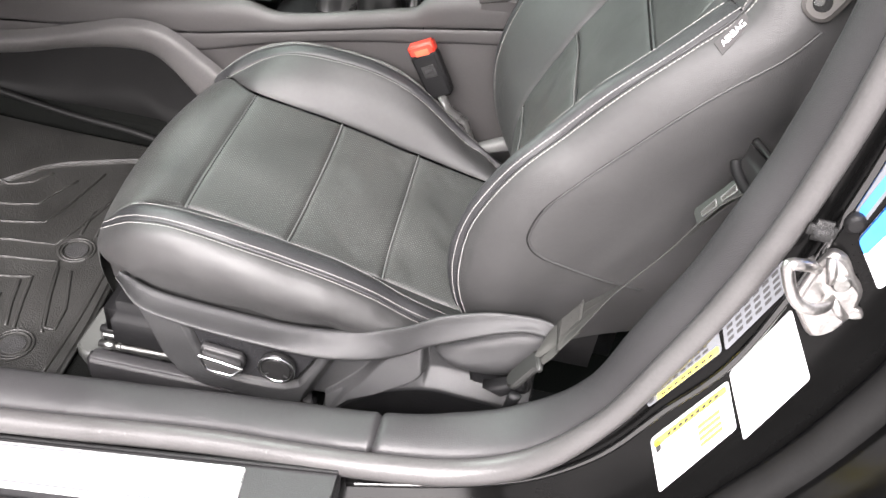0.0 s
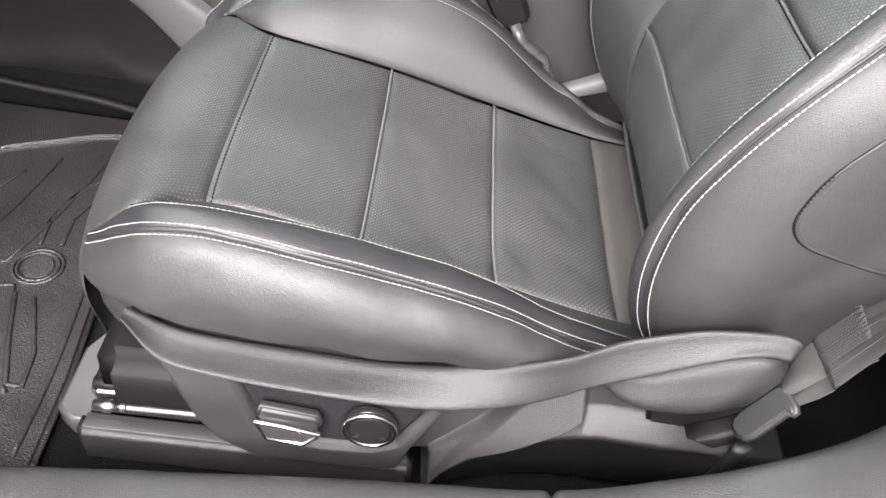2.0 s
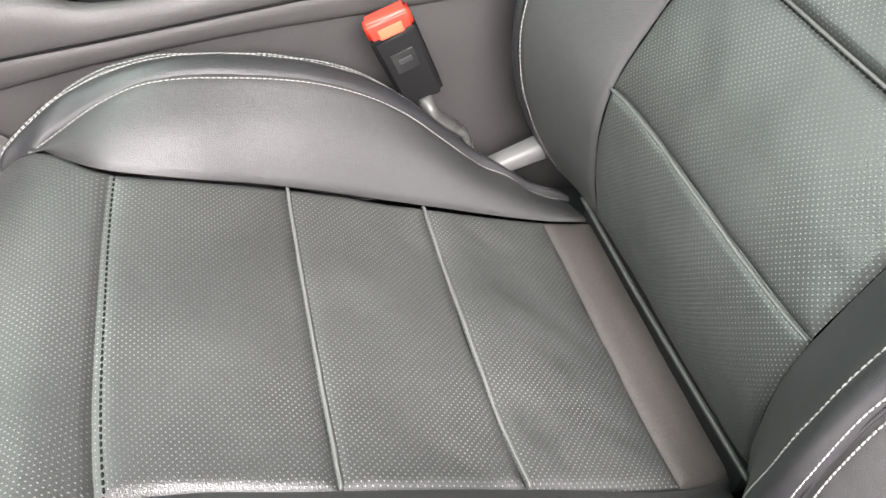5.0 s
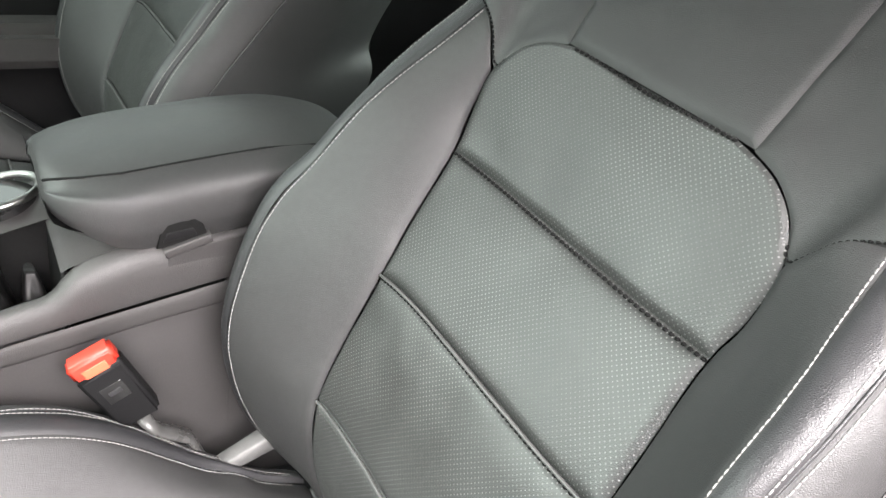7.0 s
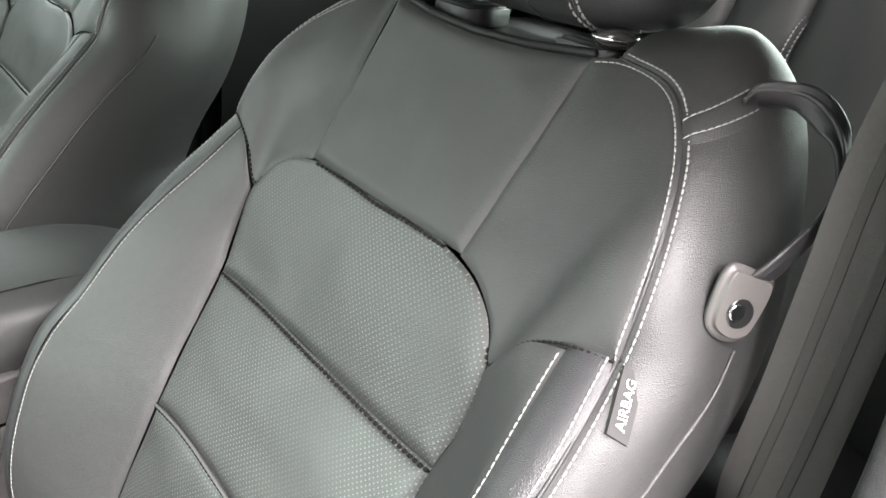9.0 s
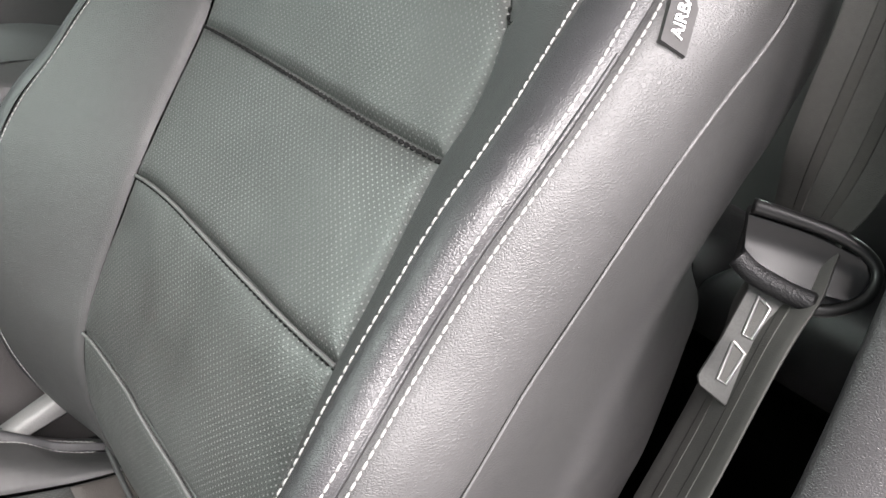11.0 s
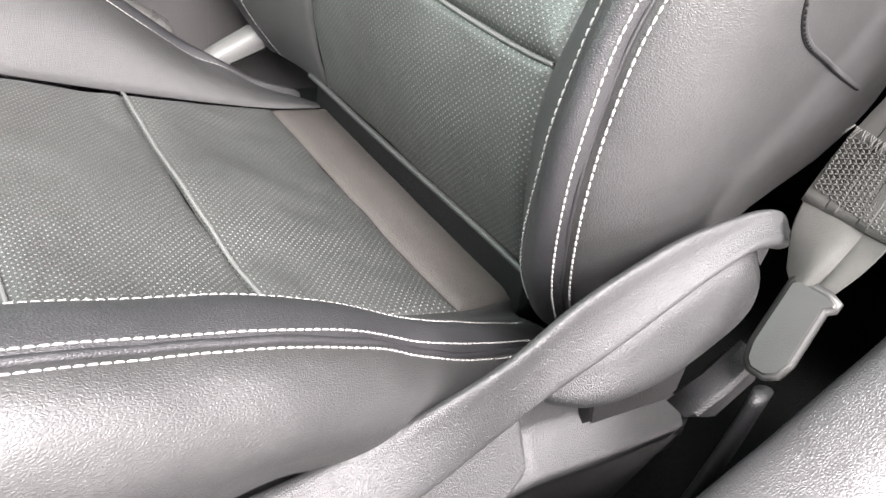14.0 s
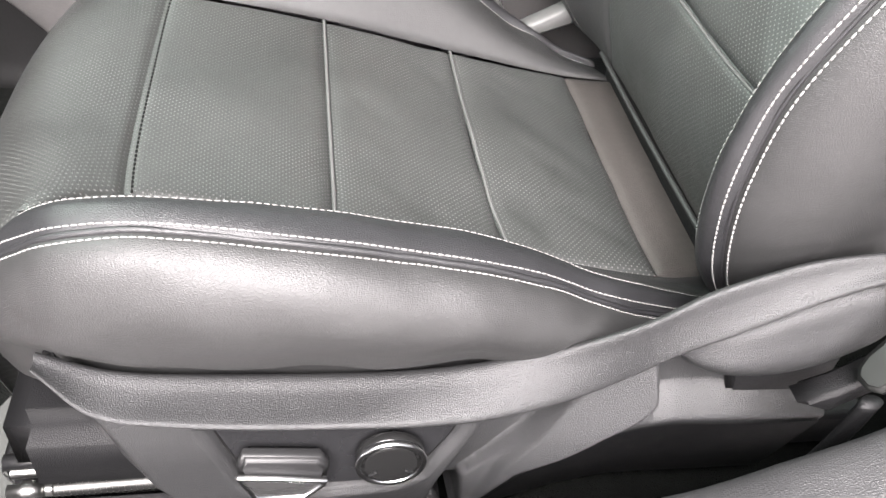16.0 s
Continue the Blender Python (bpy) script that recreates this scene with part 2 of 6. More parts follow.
def loft(curves, nu, nv, u0=0.0, u1=None, out=(0, 0, 1), groove=0.003, width=0.005, edges="lrtb", wave=0.0, seed=0, pad=0.0, cross=None, crease=0.0):
    """A grid through guide curves. Its edges sink into seams; wave adds soft creases; pad swells it."""
    rows = np.array([spline(c, nu, u0, u1) for c in curves])
    uu = clustered(nu) * (nu - 1)
    rows = np.array([[np.array([np.interp(uu, np.arange(nu), c[:, k]) for k in range(3)]).T] for c in rows])[:, 0]
    sv = clustered(nv) * (len(curves) - 1)
    g = np.zeros((nu, nv, 3))
    for i in range(nu):
        dense = spline(rows[:, i], 8 * (len(curves) - 1) + 1)
        x = np.linspace(0, len(curves) - 1, len(dense))
        for k in range(3):
            g[i, :, k] = np.interp(sv, x, dense[:, k])
    nrm = np.cross(np.gradient(g, axis=0), np.gradient(g, axis=1))
    nrm /= np.maximum(np.linalg.norm(nrm, axis=2, keepdims=True), 1e-9)
    flip = (nrm @ np.array(out, float)).mean() < 0
    if flip:
        nrm = -nrm
    du = np.concatenate([np.zeros((1, nv)), np.cumsum(np.linalg.norm(np.diff(g, axis=0), axis=2), axis=0)])
    dv = np.concatenate([np.zeros((nu, 1)), np.cumsum(np.linalg.norm(np.diff(g, axis=1), axis=2), axis=1)], axis=1)
    far = np.full((nu, nv), 1.0)
    for e, d in (("t", du), ("b", du[-1:] - du), ("l", dv), ("r", dv[:, -1:] - dv)):
        if e in edges:
            far = np.minimum(far, d)
    sink = groove * np.exp(-((far / width) ** 1.5))
    if cross is not None:
        ends = np.minimum(du, du[-1:] - du)
        lips = np.minimum(dv, dv[:, -1:] - dv)
        sink = np.maximum(groove * np.exp(-((lips / width) ** 1.5)), cross * np.exp(-((ends / width) ** 1.5)))
    off = -sink + pad * (1 - np.exp(-far / 0.03))
    if wave:
        for i in range(nu):
            for j in range(nv):
                q = Vector(g[i, j] * 16) + Vector((seed * 3.7, 0, 0))
                off[i, j] += wave * (noise.noise(q) + 0.5 * noise.noise(q * 2.3))
    if crease:
        for i in range(nu):
            for j in range(nv):
                x, y, z = g[i, j]
                f = noise.noise(Vector(((x + y) * 26, (x - y) * 7, seed * 5.1)))
                off[i, j] += crease * (f - abs(f)) * min(1.0, far[i, j] / 0.03)
    g = g + nrm * off[..., None]
    return g, nrm, du, dv, flip


def grid_part(name, grid, mat, parent=None, label=""):
    g, nrm, du, dv, flip = grid
    nu, nv = g.shape[:2]
    me = bpy.data.meshes.new(name)
    faces = []
    for i in range(nu - 1):
        for j in range(nv - 1):
            q = (i * nv + j, (i + 1) * nv + j, (i + 1) * nv + j + 1, i * nv + j + 1)
            faces.append(q[::-1] if flip else q)
    me.from_pydata((g.reshape(-1, 3) * SC).tolist(), [], faces)
    uv = me.uv_layers.new(name="metres")
    ids = np.empty(len(me.loops), int)
    me.loops.foreach_get("vertex_index", ids)
    mid = nv // 2
    along = np.repeat(du[:, mid : mid + 1], nv, axis=1)
    across = dv - dv[:, mid : mid + 1]
    uv.data.foreach_set("uv", (np.stack([along.ravel()[ids], across.ravel()[ids]], 1) * SC).ravel())
    me.validate()
    return finish(name, me, mat, parent, label)


def tube(bm, pts, r, sides=8, flat=1.0, up=None, caps=True):
    """Sweeps a round or flattened section along points."""
    pts = [Vector(p) for p in pts]
    rings = []
    side = None
    for i, p in enumerate(pts):
        d = (pts[min(i + 1, len(pts) - 1)] - pts[max(i - 1, 0)]).normalized()
        ref = Vector(up) if up is not None else (side if side is not None else (Vector((0, 0, 1)) if abs(d.z) < 0.9 else Vector((0, 1, 0))))
        if up is None and side is not None:
            a = (side - d * side.dot(d)).normalized()
        else:
            a = d.cross(ref).normalized()
        side = a
        b = d.cross(a).normalized()
        rr = r[i] if isinstance(r, (list, tuple, np.ndarray)) else r
        rings.append([bm.verts.new(p + a * math.cos(2 * math.pi * k / sides) * rr + b * math.sin(2 * math.pi * k / sides) * rr * flat) for k in range(sides)])
    for a, b in zip(rings, rings[1:]):
        for k in range(sides):
            bm.faces.new((a[k], a[(k + 1) % sides], b[(k + 1) % sides], b[k]))
    if caps:
        bm.faces.new(rings[0][::-1])
        bm.faces.new(rings[-1])
    return bm


def along_edge(grid, edge, dist, lift=0.0):
    """Points on a grid at a distance from one of its edges, and the normals there."""
    g, nrm, du, dv, _ = grid
    n = g.shape[0] if edge in "lr" else g.shape[1]
    pts, ns = [], []
    for i in range(n):
        line, d, nn = (g[i], dv[i], nrm[i]) if edge in "lr" else (g[:, i], du[:, i], nrm[:, i])
        at = dist if edge in "lt" else d[-1] - dist
        at = min(max(at, 0), d[-1])
        pts.append([np.interp(at, d, line[:, k]) for k in range(3)])
        ns.append([np.interp(at, d, nn[:, k]) for k in range(3)])
    pts, ns = np.array(pts), np.array(ns)
    return pts + ns * lift, ns


def stitches(name, line, parent, mat=None, pitch=0.0050, length=0.0046, r=0.00062, slant=0.0, label="", start=0.0, stop=1.0):
    """One row of sewn stitches, each a small thread bead, sunk at both ends."""
    pts, ns = line
    d = np.r_[0, np.cumsum(np.linalg.norm(np.diff(pts, axis=0), axis=1))]
    verts, faces = [], []
    at = d[-1] * start
    while at < d[-1] * stop - length:
        a, b = (np.array([np.interp(x, d, pts[:, k]) for k in range(3)]) for x in (at, at + length))
        nn = np.array([np.interp(at, d, ns[:, k]) for k in range(3)])
        nn /= np.linalg.norm(nn)
        t = (b - a) / np.linalg.norm(b - a)
        s = np.cross(t, nn)
        if slant:
            a, b = a - s * slant, b + s * slant
            t = (b - a) / np.linalg.norm(b - a)
            s = np.cross(t, nn)
        base = len(verts)
        for f, rr, h in ((0.0, 0.35, -0.3), (0.22, 1.0, 0.45), (0.78, 1.0, 0.45), (1.0, 0.35, -0.3)):
            c = a + (b - a) * f + nn * r * h
            for k in range(5):
                an = 2 * math.pi * k / 5
                verts.append(c + (s * math.cos(an) + nn * math.sin(an)) * r * rr)
        for ring in range(3):
            for k in range(5):
                q = base + ring * 5
                faces.append((q + k, q + (k + 1) % 5, q + 5 + (k + 1) % 5, q + 5 + k))
        at += pitch
    me = bpy.data.meshes.new(name)
    me.from_pydata((np.array(verts) * SC).tolist(), [], faces)
    return finish(name, me, mat or THREAD, parent, label)


def slab(bm, outline, axis, a, b, bevel=0.0, seg=2):
    """A prism on a 2D outline, from a to b along an axis, with rounded rims."""
    def at(p, v):
        q = list(p)
        q.insert(axis, v)
        return q
    lo = [bm.verts.new(at(p, a)) for p in outline]
    hi = [bm.verts.new(at(p, b)) for p in outline]
    new_faces = [bm.faces.new(lo), bm.faces.new(hi)]
    for i in range(len(outline)):
        j = (i + 1) % len(outline)
        new_faces.append(bm.faces.new((lo[i], lo[j], hi[j], hi[i])))
    bmesh.ops.recalc_face_normals(bm, faces=new_faces)
    if bevel:
        rim = [e for f in new_faces[:2] for e in f.edges]
        bmesh.ops.bevel(bm, geom=rim, offset=bevel, segments=seg, affect="EDGES", clamp_overlap=True)
    return bm


def box(bm, lo, hi, bevel=0.0, seg=2):
    r = bmesh.ops.create_cube(bm, size=1.0)
    c, s = (Vector(lo) + Vector(hi)) / 2, Vector(hi) - Vector(lo)
    for v in r["verts"]:
        v.co = Vector((v.co.x * s.x, v.co.y * s.y, v.co.z * s.z)) + c
    if bevel:
        es = list({e for v in r["verts"] for e in v.link_edges})
        bmesh.ops.bevel(bm, geom=es, offset=bevel, segments=seg, affect="EDGES", clamp_overlap=True)
    return bm


def smooth_outline(pts, n=8):
    """A closed smooth outline through 2D points."""
    p = [list(q) for q in pts]
    k = len(p)
    ring = spline(p[-2:] + p + p[:2], (k + 3) * n + 1)
    return [tuple(q) for q in ring[2 * n : (k + 2) * n]]


def mirror(c, s):
    return [(x, y * s, z) for x, y, z in c]


# ---- the car seats ----
# Cushion: centre line and seam line of the insert, from the rear to the foot of the nose.
CUSH_C = [(0.15, 0.508), (0.090, 0.513), (-0.045, 0.538), (-0.18, 0.568), (-0.333, 0.600), (-0.375, 0.604), (-0.425, 0.592), (-0.455, 0.555), (-0.460, 0.50), (-0.445, 0.42)]
CUSH_E = [(0.15, 0.160, 0.509), (0.094, 0.165, 0.514), (-0.040, 0.160, 0.542), (-0.18, 0.160, 0.577), (-0.326, 0.163, 0.606), (-0.377, 0.215, 0.634), (-0.412, 0.214, 0.597), (-0.438, 0.208, 0.548), (-0.445, 0.205, 0.50), (-0.43, 0.20, 0.42)]
RIM_IN = [(0.140, -0.190, 0.510), (0.090, -0.198, 0.530), (0.043, -0.209, 0.554), (-0.003, -0.217, 0.578), (-0.037, -0.220, 0.597), (-0.098, -0.222, 0.621), (-0.158, -0.225, 0.636), (-0.214, -0.228, 0.651), (-0.267, -0.233, 0.660), (-0.317, -0.233, 0.664), (-0.350, -0.228, 0.656), (-0.377, -0.215, 0.634)]
RIM_OUT = [(0.140, -0.215, 0.505), (0.081, -0.231, 0.536), (0.038, -0.240, 0.555), (-0.002, -0.247, 0.576), (-0.036, -0.255, 0.600), (-0.078, -0.261, 0.620), (-0.138, -0.265, 0.638), (-0.195, -0.270, 0.653), (-0.248, -0.269, 0.662), (-0.299, -0.267, 0.666), (-0.351, -0.260, 0.654), (-0.393, -0.237, 0.619), (-0.425, -0.212, 0.586)]
SIDE_BULGE = [(0.13, -0.259, 0.496), (0.081, -0.267, 0.521), (0.039, -0.272, 0.536), (-0.001, -0.278, 0.554), (-0.034, -0.2854, 0.566), (-0.077, -0.2932, 0.582), (-0.137, -0.301, 0.597), (-0.195, -0.303, 0.607), (-0.248, -0.302, 0.612), (-0.299, -0.298, 0.616), (-0.351, -0.288, 0.608), (-0.401, -0.258, 0.586), (-0.433, -0.214, 0.557)]
SIDE_FOOT = [(0.13, -0.259, 0.47), (0.082, -0.268, 0.498), (0.039, -0.271, 0.514), (-0.003, -0.272, 0.536), (-0.039, -0.2719, 0.543), (-0.081, -0.2775, 0.539), (-0.14, -0.284, 0.537), (-0.196, -0.284, 0.541), (-0.247, -0.284, 0.543), (-0.297, -0.283, 0.549), (-0.349, -0.283, 0.563), (-0.398, -0.254, 0.547), (-0.433, -0.212, 0.524)]
SIDE_UNDER = [(x, y * 0.95, z - 0.05) for x, y, z in SIDE_FOOT]
# The inboard side of the cushion sits lower than the door side.
RIM_IN_FAR = [(0.14, -0.205, 0.498), (0.088, -0.212, 0.515), (0.061, -0.217, 0.534), (0.031, -0.219, 0.547), (-0.012, -0.220, 0.580), (-0.060, -0.221, 0.617), (-0.100, -0.221, 0.638), (-0.145, -0.221, 0.652), (-0.186, -0.221, 0.658), (-0.225, -0.221, 0.660), (-0.264, -0.221, 0.660), (-0.303, -0.221, 0.653), (-0.340, -0.219, 0.634), (-0.375, -0.214, 0.609), (-0.398, -0.209, 0.592)]
RIM_OUT_FAR = [(0.14, -0.215, 0.498), (0.081, -0.228, 0.517), (0.035, -0.238, 0.546), (-0.009, -0.246, 0.578), (-0.045, -0.250, 0.606), (-0.087, -0.252, 0.632), (-0.144, -0.253, 0.652), (-0.198, -0.254, 0.660), (-0.247, -0.254, 0.661), (-0.295, -0.252, 0.658), (-0.345, -0.248, 0.641), (-0.388, -0.240, 0.615), (-0.425, -0.226, 0.580)]
BULGE_FAR = [(x - 0.004, y - 0.028, z - 0.030) for x, y, z in RIM_OUT_FAR]
FOOT_FAR = [(x, y - 0.020, z - 0.10) for x, y, z in RIM_OUT_FAR]
UNDER_FAR = [(x, y, z - 0.15) for x, y, z in RIM_OUT_FAR]
CUSH_E_FAR = [(0.15, 0.160, 0.509), (0.088, 0.160, 0.514), (-0.046, 0.162, 0.542), (-0.18, 0.157, 0.579), (-0.329, 0.155, 0.608), (-0.396, 0.208, 0.594), (-0.428, 0.214, 0.566), (-0.444, 0.210, 0.535), (-0.446, 0.204, 0.50), (-0.43, 0.20, 0.42)]
# Backrest: centre line of the insert with its half width, from the foot to the rounded top.
BACK_C = [(0.132, 0.540, 0.128), (0.111, 0.622, 0.134), (0.115, 0.686, 0.141), (0.134, 0.738, 0.143), (0.170, 0.820, 0.144), (0.197, 0.866, 0.152), (0.239, 0.935, 0.160), (0.255, 0.965, 0.169), (0.272, 1.005, 0.172), (0.283, 1.028, 0.158), (0.290, 1.044, 0.134), (0.294, 1.053, 0.090)]
# Door-side edge of the backrest insert, which runs in under the bolster.
BACK_NEAR = [(0.134, 0.172, 0.542), (0.112, 0.174, 0.630), (0.115, 0.176, 0.696), (0.136, 0.176, 0.750), (0.172, 0.174, 0.828), (0.200, 0.170, 0.873), (0.241, 0.165, 0.937), (0.255, 0.171, 0.966), (0.268, 0.172, 1.005), (0.279, 0.158, 1.028), (0.286, 0.134, 1.044), (0.290, 0.090, 1.053)]
BOL_IN = [(0.112, -0.205, 0.545), (0.075, -0.228, 0.60), (0.056, -0.243, 0.66), (0.053, -0.249, 0.708), (0.061, -0.250, 0.757), (0.080, -0.254, 0.815), (0.103, -0.254, 0.857), (0.134, -0.247, 0.898), (0.165, -0.244, 0.941), (0.198, -0.239, 0.977), (0.238, -0.229, 1.016), (0.275, -0.221, 1.053)]
BOL_OUT = [(0.125, -0.235, 0.535), (0.085, -0.255, 0.60), (0.067, -0.265, 0.66), (0.064, -0.268, 0.707), (0.069, -0.271, 0.757), (0.089, -0.277, 0.815), (0.113, -0.279, 0.860), (0.148, -0.270, 0.900), (0.180, -0.267, 0.942), (0.210, -0.266, 0.978), (0.248, -0.260, 1.018), (0.283, -0.250, 1.055)]
SHOULDER = [(0.298, -0.247, 1.092), (0.322, -0.234, 1.128), (0.352, -0.210, 1.160), (0.380, -0.172, 1.184), (0.394, -0.115, 1.190)]
OUT_ALL = BOL_OUT + SHOULDER
BULGE = [(0.165, -0.254, 0.55), (0.13, -0.273, 0.61), (0.118, -0.2867, 0.665), (0.117, -0.2943, 0.707), (0.122, -0.2976, 0.752), (0.135, -0.2991, 0.802), (0.16, -0.2982, 0.845), (0.197, -0.2923, 0.885), (0.232, -0.2893, 0.925), (0.262, -0.2865, 0.962), (0.296, -0.283, 1.0), (0.328, -0.2788, 1.045), (0.352, -0.268, 1.085), (0.378, -0.252, 1.13), (0.402, -0.222, 1.174), (0.416, -0.176, 1.204), (0.42, -0.115, 1.203)]
FLANK = [(0.26, -0.224, 0.58), (0.24, -0.2444, 0.63), (0.232, -0.2635, 0.675), (0.234, -0.275, 0.71), (0.24, -0.28, 0.75), (0.25, -0.2825, 0.795), (0.264, -0.2798, 0.83), (0.294, -0.275, 0.87), (0.325, -0.2721, 0.91), (0.354, -0.269, 0.945), (0.385, -0.2673, 0.985), (0.412, -0.2628, 1.03), (0.433, -0.252, 1.075), (0.45, -0.236, 1.138), (0.46, -0.208, 1.188), (0.462, -0.165, 1.216), (0.46, -0.115, 1.206)]
REAR = [(0.397, -0.192, 0.6), (0.392, -0.215, 0.65), (0.39, -0.225, 0.69), (0.392, -0.23, 0.72), (0.397, -0.233, 0.76), (0.404, -0.233, 0.8), (0.412, -0.229, 0.835), (0.4087, -0.2173, 0.865), (0.421, -0.2154, 0.9), (0.4409, -0.2135, 0.937), (0.466, -0.2109, 0.975), (0.489, -0.205, 1.02), (0.506, -0.196, 1.065), (0.518, -0.182, 1.115), (0.524, -0.16, 1.155), (0.524, -0.135, 1.18), (0.52, -0.115, 1.184)]


def insert_curves(centre, near, curve=3.0, soft_from=99, shift=0.0, far=None):
    """Guide curves across an insert: flat in the middle, rising to its seams."""
    out = []
    for v in (-1, -0.85, -0.6, -0.3, 0, 0.3, 0.6, 0.85, 1):
        line = []
        edge = far if far and v > 0 else near
        for i, (c, e) in enumerate(zip(centre, edge)):
            f = abs(v) ** (curve if i < soft_from else 2.0)
            line.append((c[0] + (e[0] - c[0]) * f, e[1] * v + shift * max(0, c[1] - 0.62), c[1] + (e[2] - c[1]) * f))
        out.append(line)
    return out


sides = []


def turn_under(x):
    """How far the foot of the cushion turns under; none behind the recliner arm."""
    return min(1.0, max(0.0, (-0.035 - x) / 0.05))


def car_seat(dy, driver):
    def put(curves):
        return [[(x, y + dy, z) for x, y, z in c] for c in curves]

    label = "black leather driver's seat with perforated inserts and pale stitching" if driver else "black leather front passenger seat with pale stitching behind the console"
    seat = thing("car_seat", (0, dy, 0.36), label, "car seat", "front seats")
    # cushion insert in sections
    ins = put(insert_curves(CUSH_C, CUSH_E, 3.0, 5, far=CUSH_E_FAR))
    for a, b, mat, wave, seed in ((0, 1, BROWN_LEATHER, 0.001, 1), (1, 2, PERFORATED, 0.004, 2), (2, 3, PERFORATED, 0.003, 3), (3, 4, PERFORATED, 0.002, 4), (4, 9, PERFORATED, 0.0015, 5)):
        g = loft(ins, 26 if b < 9 else 60, 44, a, b, out=(-0.5, 0, 1), groove=0.005, width=0.005, wave=wave * 0.5, seed=seed, pad=0.004, cross=0.0035, crease=wave * 0.7 if b in (2, 3) else 0.0)
        sec = grid_part("cushion_section", g, mat, seat)
        if b in (2, 3):
            bm = bmesh.new()
            tube(bm, along_edge(g, "b", 0.0012, 0.0030)[0], 0.0016, 6)
            part("seam_ridge", bm, SEAM_GLINT, sec)
        if b == 4:
            stitches("seam_thread", along_edge(g, "b", 0.005), sec, BLACK_THREAD, 0.006, 0.0045, 0.001)
    for s in (1, -1):
        rim_in, rim_out, bulge, foot, under, edge = (RIM_IN, RIM_OUT, SIDE_BULGE, SIDE_FOOT, SIDE_UNDER, CUSH_E) if s > 0 else (RIM_IN_FAR, RIM_OUT_FAR, BULGE_FAR, FOOT_FAR, UNDER_FAR, CUSH_E_FAR)
        seam = [(x, -y, z) for x, y, z in edge[:6]]
        m = lambda c: put([mirror(c, s)])[0]
        dip = 0.010 if s > 0 else -0.002
        wall_mid = [((a[0] + b[0]) / 2, (a[1] + b[1]) / 2 + 0.008, (a[2] + b[2]) / 2 - dip) for a, b in zip(spline(seam, 12), spline(rim_in, 12))]
        g = loft([m(spline(seam, 12)), m(wall_mid), m(rim_in)], 70, 18, out=(0, s, 1), groove=0.0025, width=0.004)
        grid_part("cushion_bolster_inner", g, LEATHER, seat)
        wall = g
        front = [(-0.388, -0.218, 0.622), (-0.412, -0.214, 0.597)] if s > 0 else [(-0.412, -0.213, 0.580), (-0.428, -0.214, 0.566)]
        inner = m(list(spline(rim_in, 16)) + front)
        outer = m(spline(rim_out, 18))
        top = [((a[0] + b[0]) / 2, (a[1] + b[1]) / 2, (a[2] + b[2]) / 2 + 0.006) for a, b in zip(inner, outer)]
        g = loft([inner, top, outer], 90, 14, out=(0, 0, 1), groove=0.0022, width=0.0035, wave=0.0012, seed=8)
        band = grid_part("cushion_band", g, LEATHER_DARK, seat)
        stitches("edge_stitching", along_edge(g, "l", 0.0042) if s > 0 else along_edge(wall, "r", 0.004), band, start=0.03)
        stitches("double_stitching", along_edge(g, "r", 0.0055), band, start=0.02)
        g = loft([m(rim_out), *[m([(a[0] + (b[0] - a[0]) * fz, a[1] + (b[1] - a[1]) * fy, a[2] + (b[2] - a[2]) * fz) for a, b in zip(rim_out, bulge)]) for fy, fz in ((0.52, 0.16), (0.86, 0.48))], m(bulge), *[m([(x, y + ty * turn_under(x), z + tz * turn_under(x) - 0.02 * (1 - turn_under(x))) for x, y, z in foot]) for ty, tz in ((-0.004, 0.024), (0.003, 0.012), (0.013, 0.005))], m([(x, y + 0.010, z) for x, y, z in under])], 90, 56, out=(0, -s, 0.3), groove=0.003, width=0.004, edges="l", wave=0.0025, seed=9)
        side = grid_part("cushion_side", g, LEATHER, seat)
        bm = bmesh.new()
        tube(bm, along_edge(g, "l", 0.0, 0.0004)[0], 0.0024, 6)
        part("seam_welt", bm, LEATHER_DARK, side)
        stitches("double_stitching", along_edge(g, "l", 0.0055), side, start=0.02)
    # backrest insert
    bc = [(x, z + 0.009 * math.exp(-(((z - 0.76) / 0.09) ** 2))) for x, z, w in BACK_C]
    be = [(x - 0.004, w, z) for x, z, w in BACK_C]
    ins = put(insert_curves(bc, BACK_NEAR, 4, shift=0.025, far=be))
    for a, b, seed in ((0, 2, 11), (2, 4, 12), (4, 6, 13), (6, 11, 14)):
        g = loft(ins, 30, 44, a, b, out=(-1, 0, 0.4), groove=0.0032, width=0.004, wave=0.0014, seed=seed, pad=0.003, cross=0.0038)
        sec = grid_part("backrest_section", g, PERFORATED, seat)
        if b == 2 or b == 4:
            bm = bmesh.new()
            tube(bm, along_edge(g, "b", 0.0012, 0.0030)[0], 0.0015, 6)
            part("seam_ridge", bm, SEAM_GLINT, sec)
        if b >= 4:
            stitches("seam_thread", along_edge(g, "b", 0.003), sec, BLACK_THREAD, 0.006, 0.0046, 0.0016)
    bm = bmesh.new()
    tube(bm, spline([(0.124, 0.155 + dy, 0.545), (0.121, 0.10 + dy, 0.549), (0.119, 0.02 + dy, 0.552), (0.119, -0.06 + dy, 0.554), (0.120, -0.13 + dy, 0.555), (0.123, -0.19 + dy, 0.553)], 60), 0.0026, 8)
    part("foot_piping", bm, LEATHER, seat)
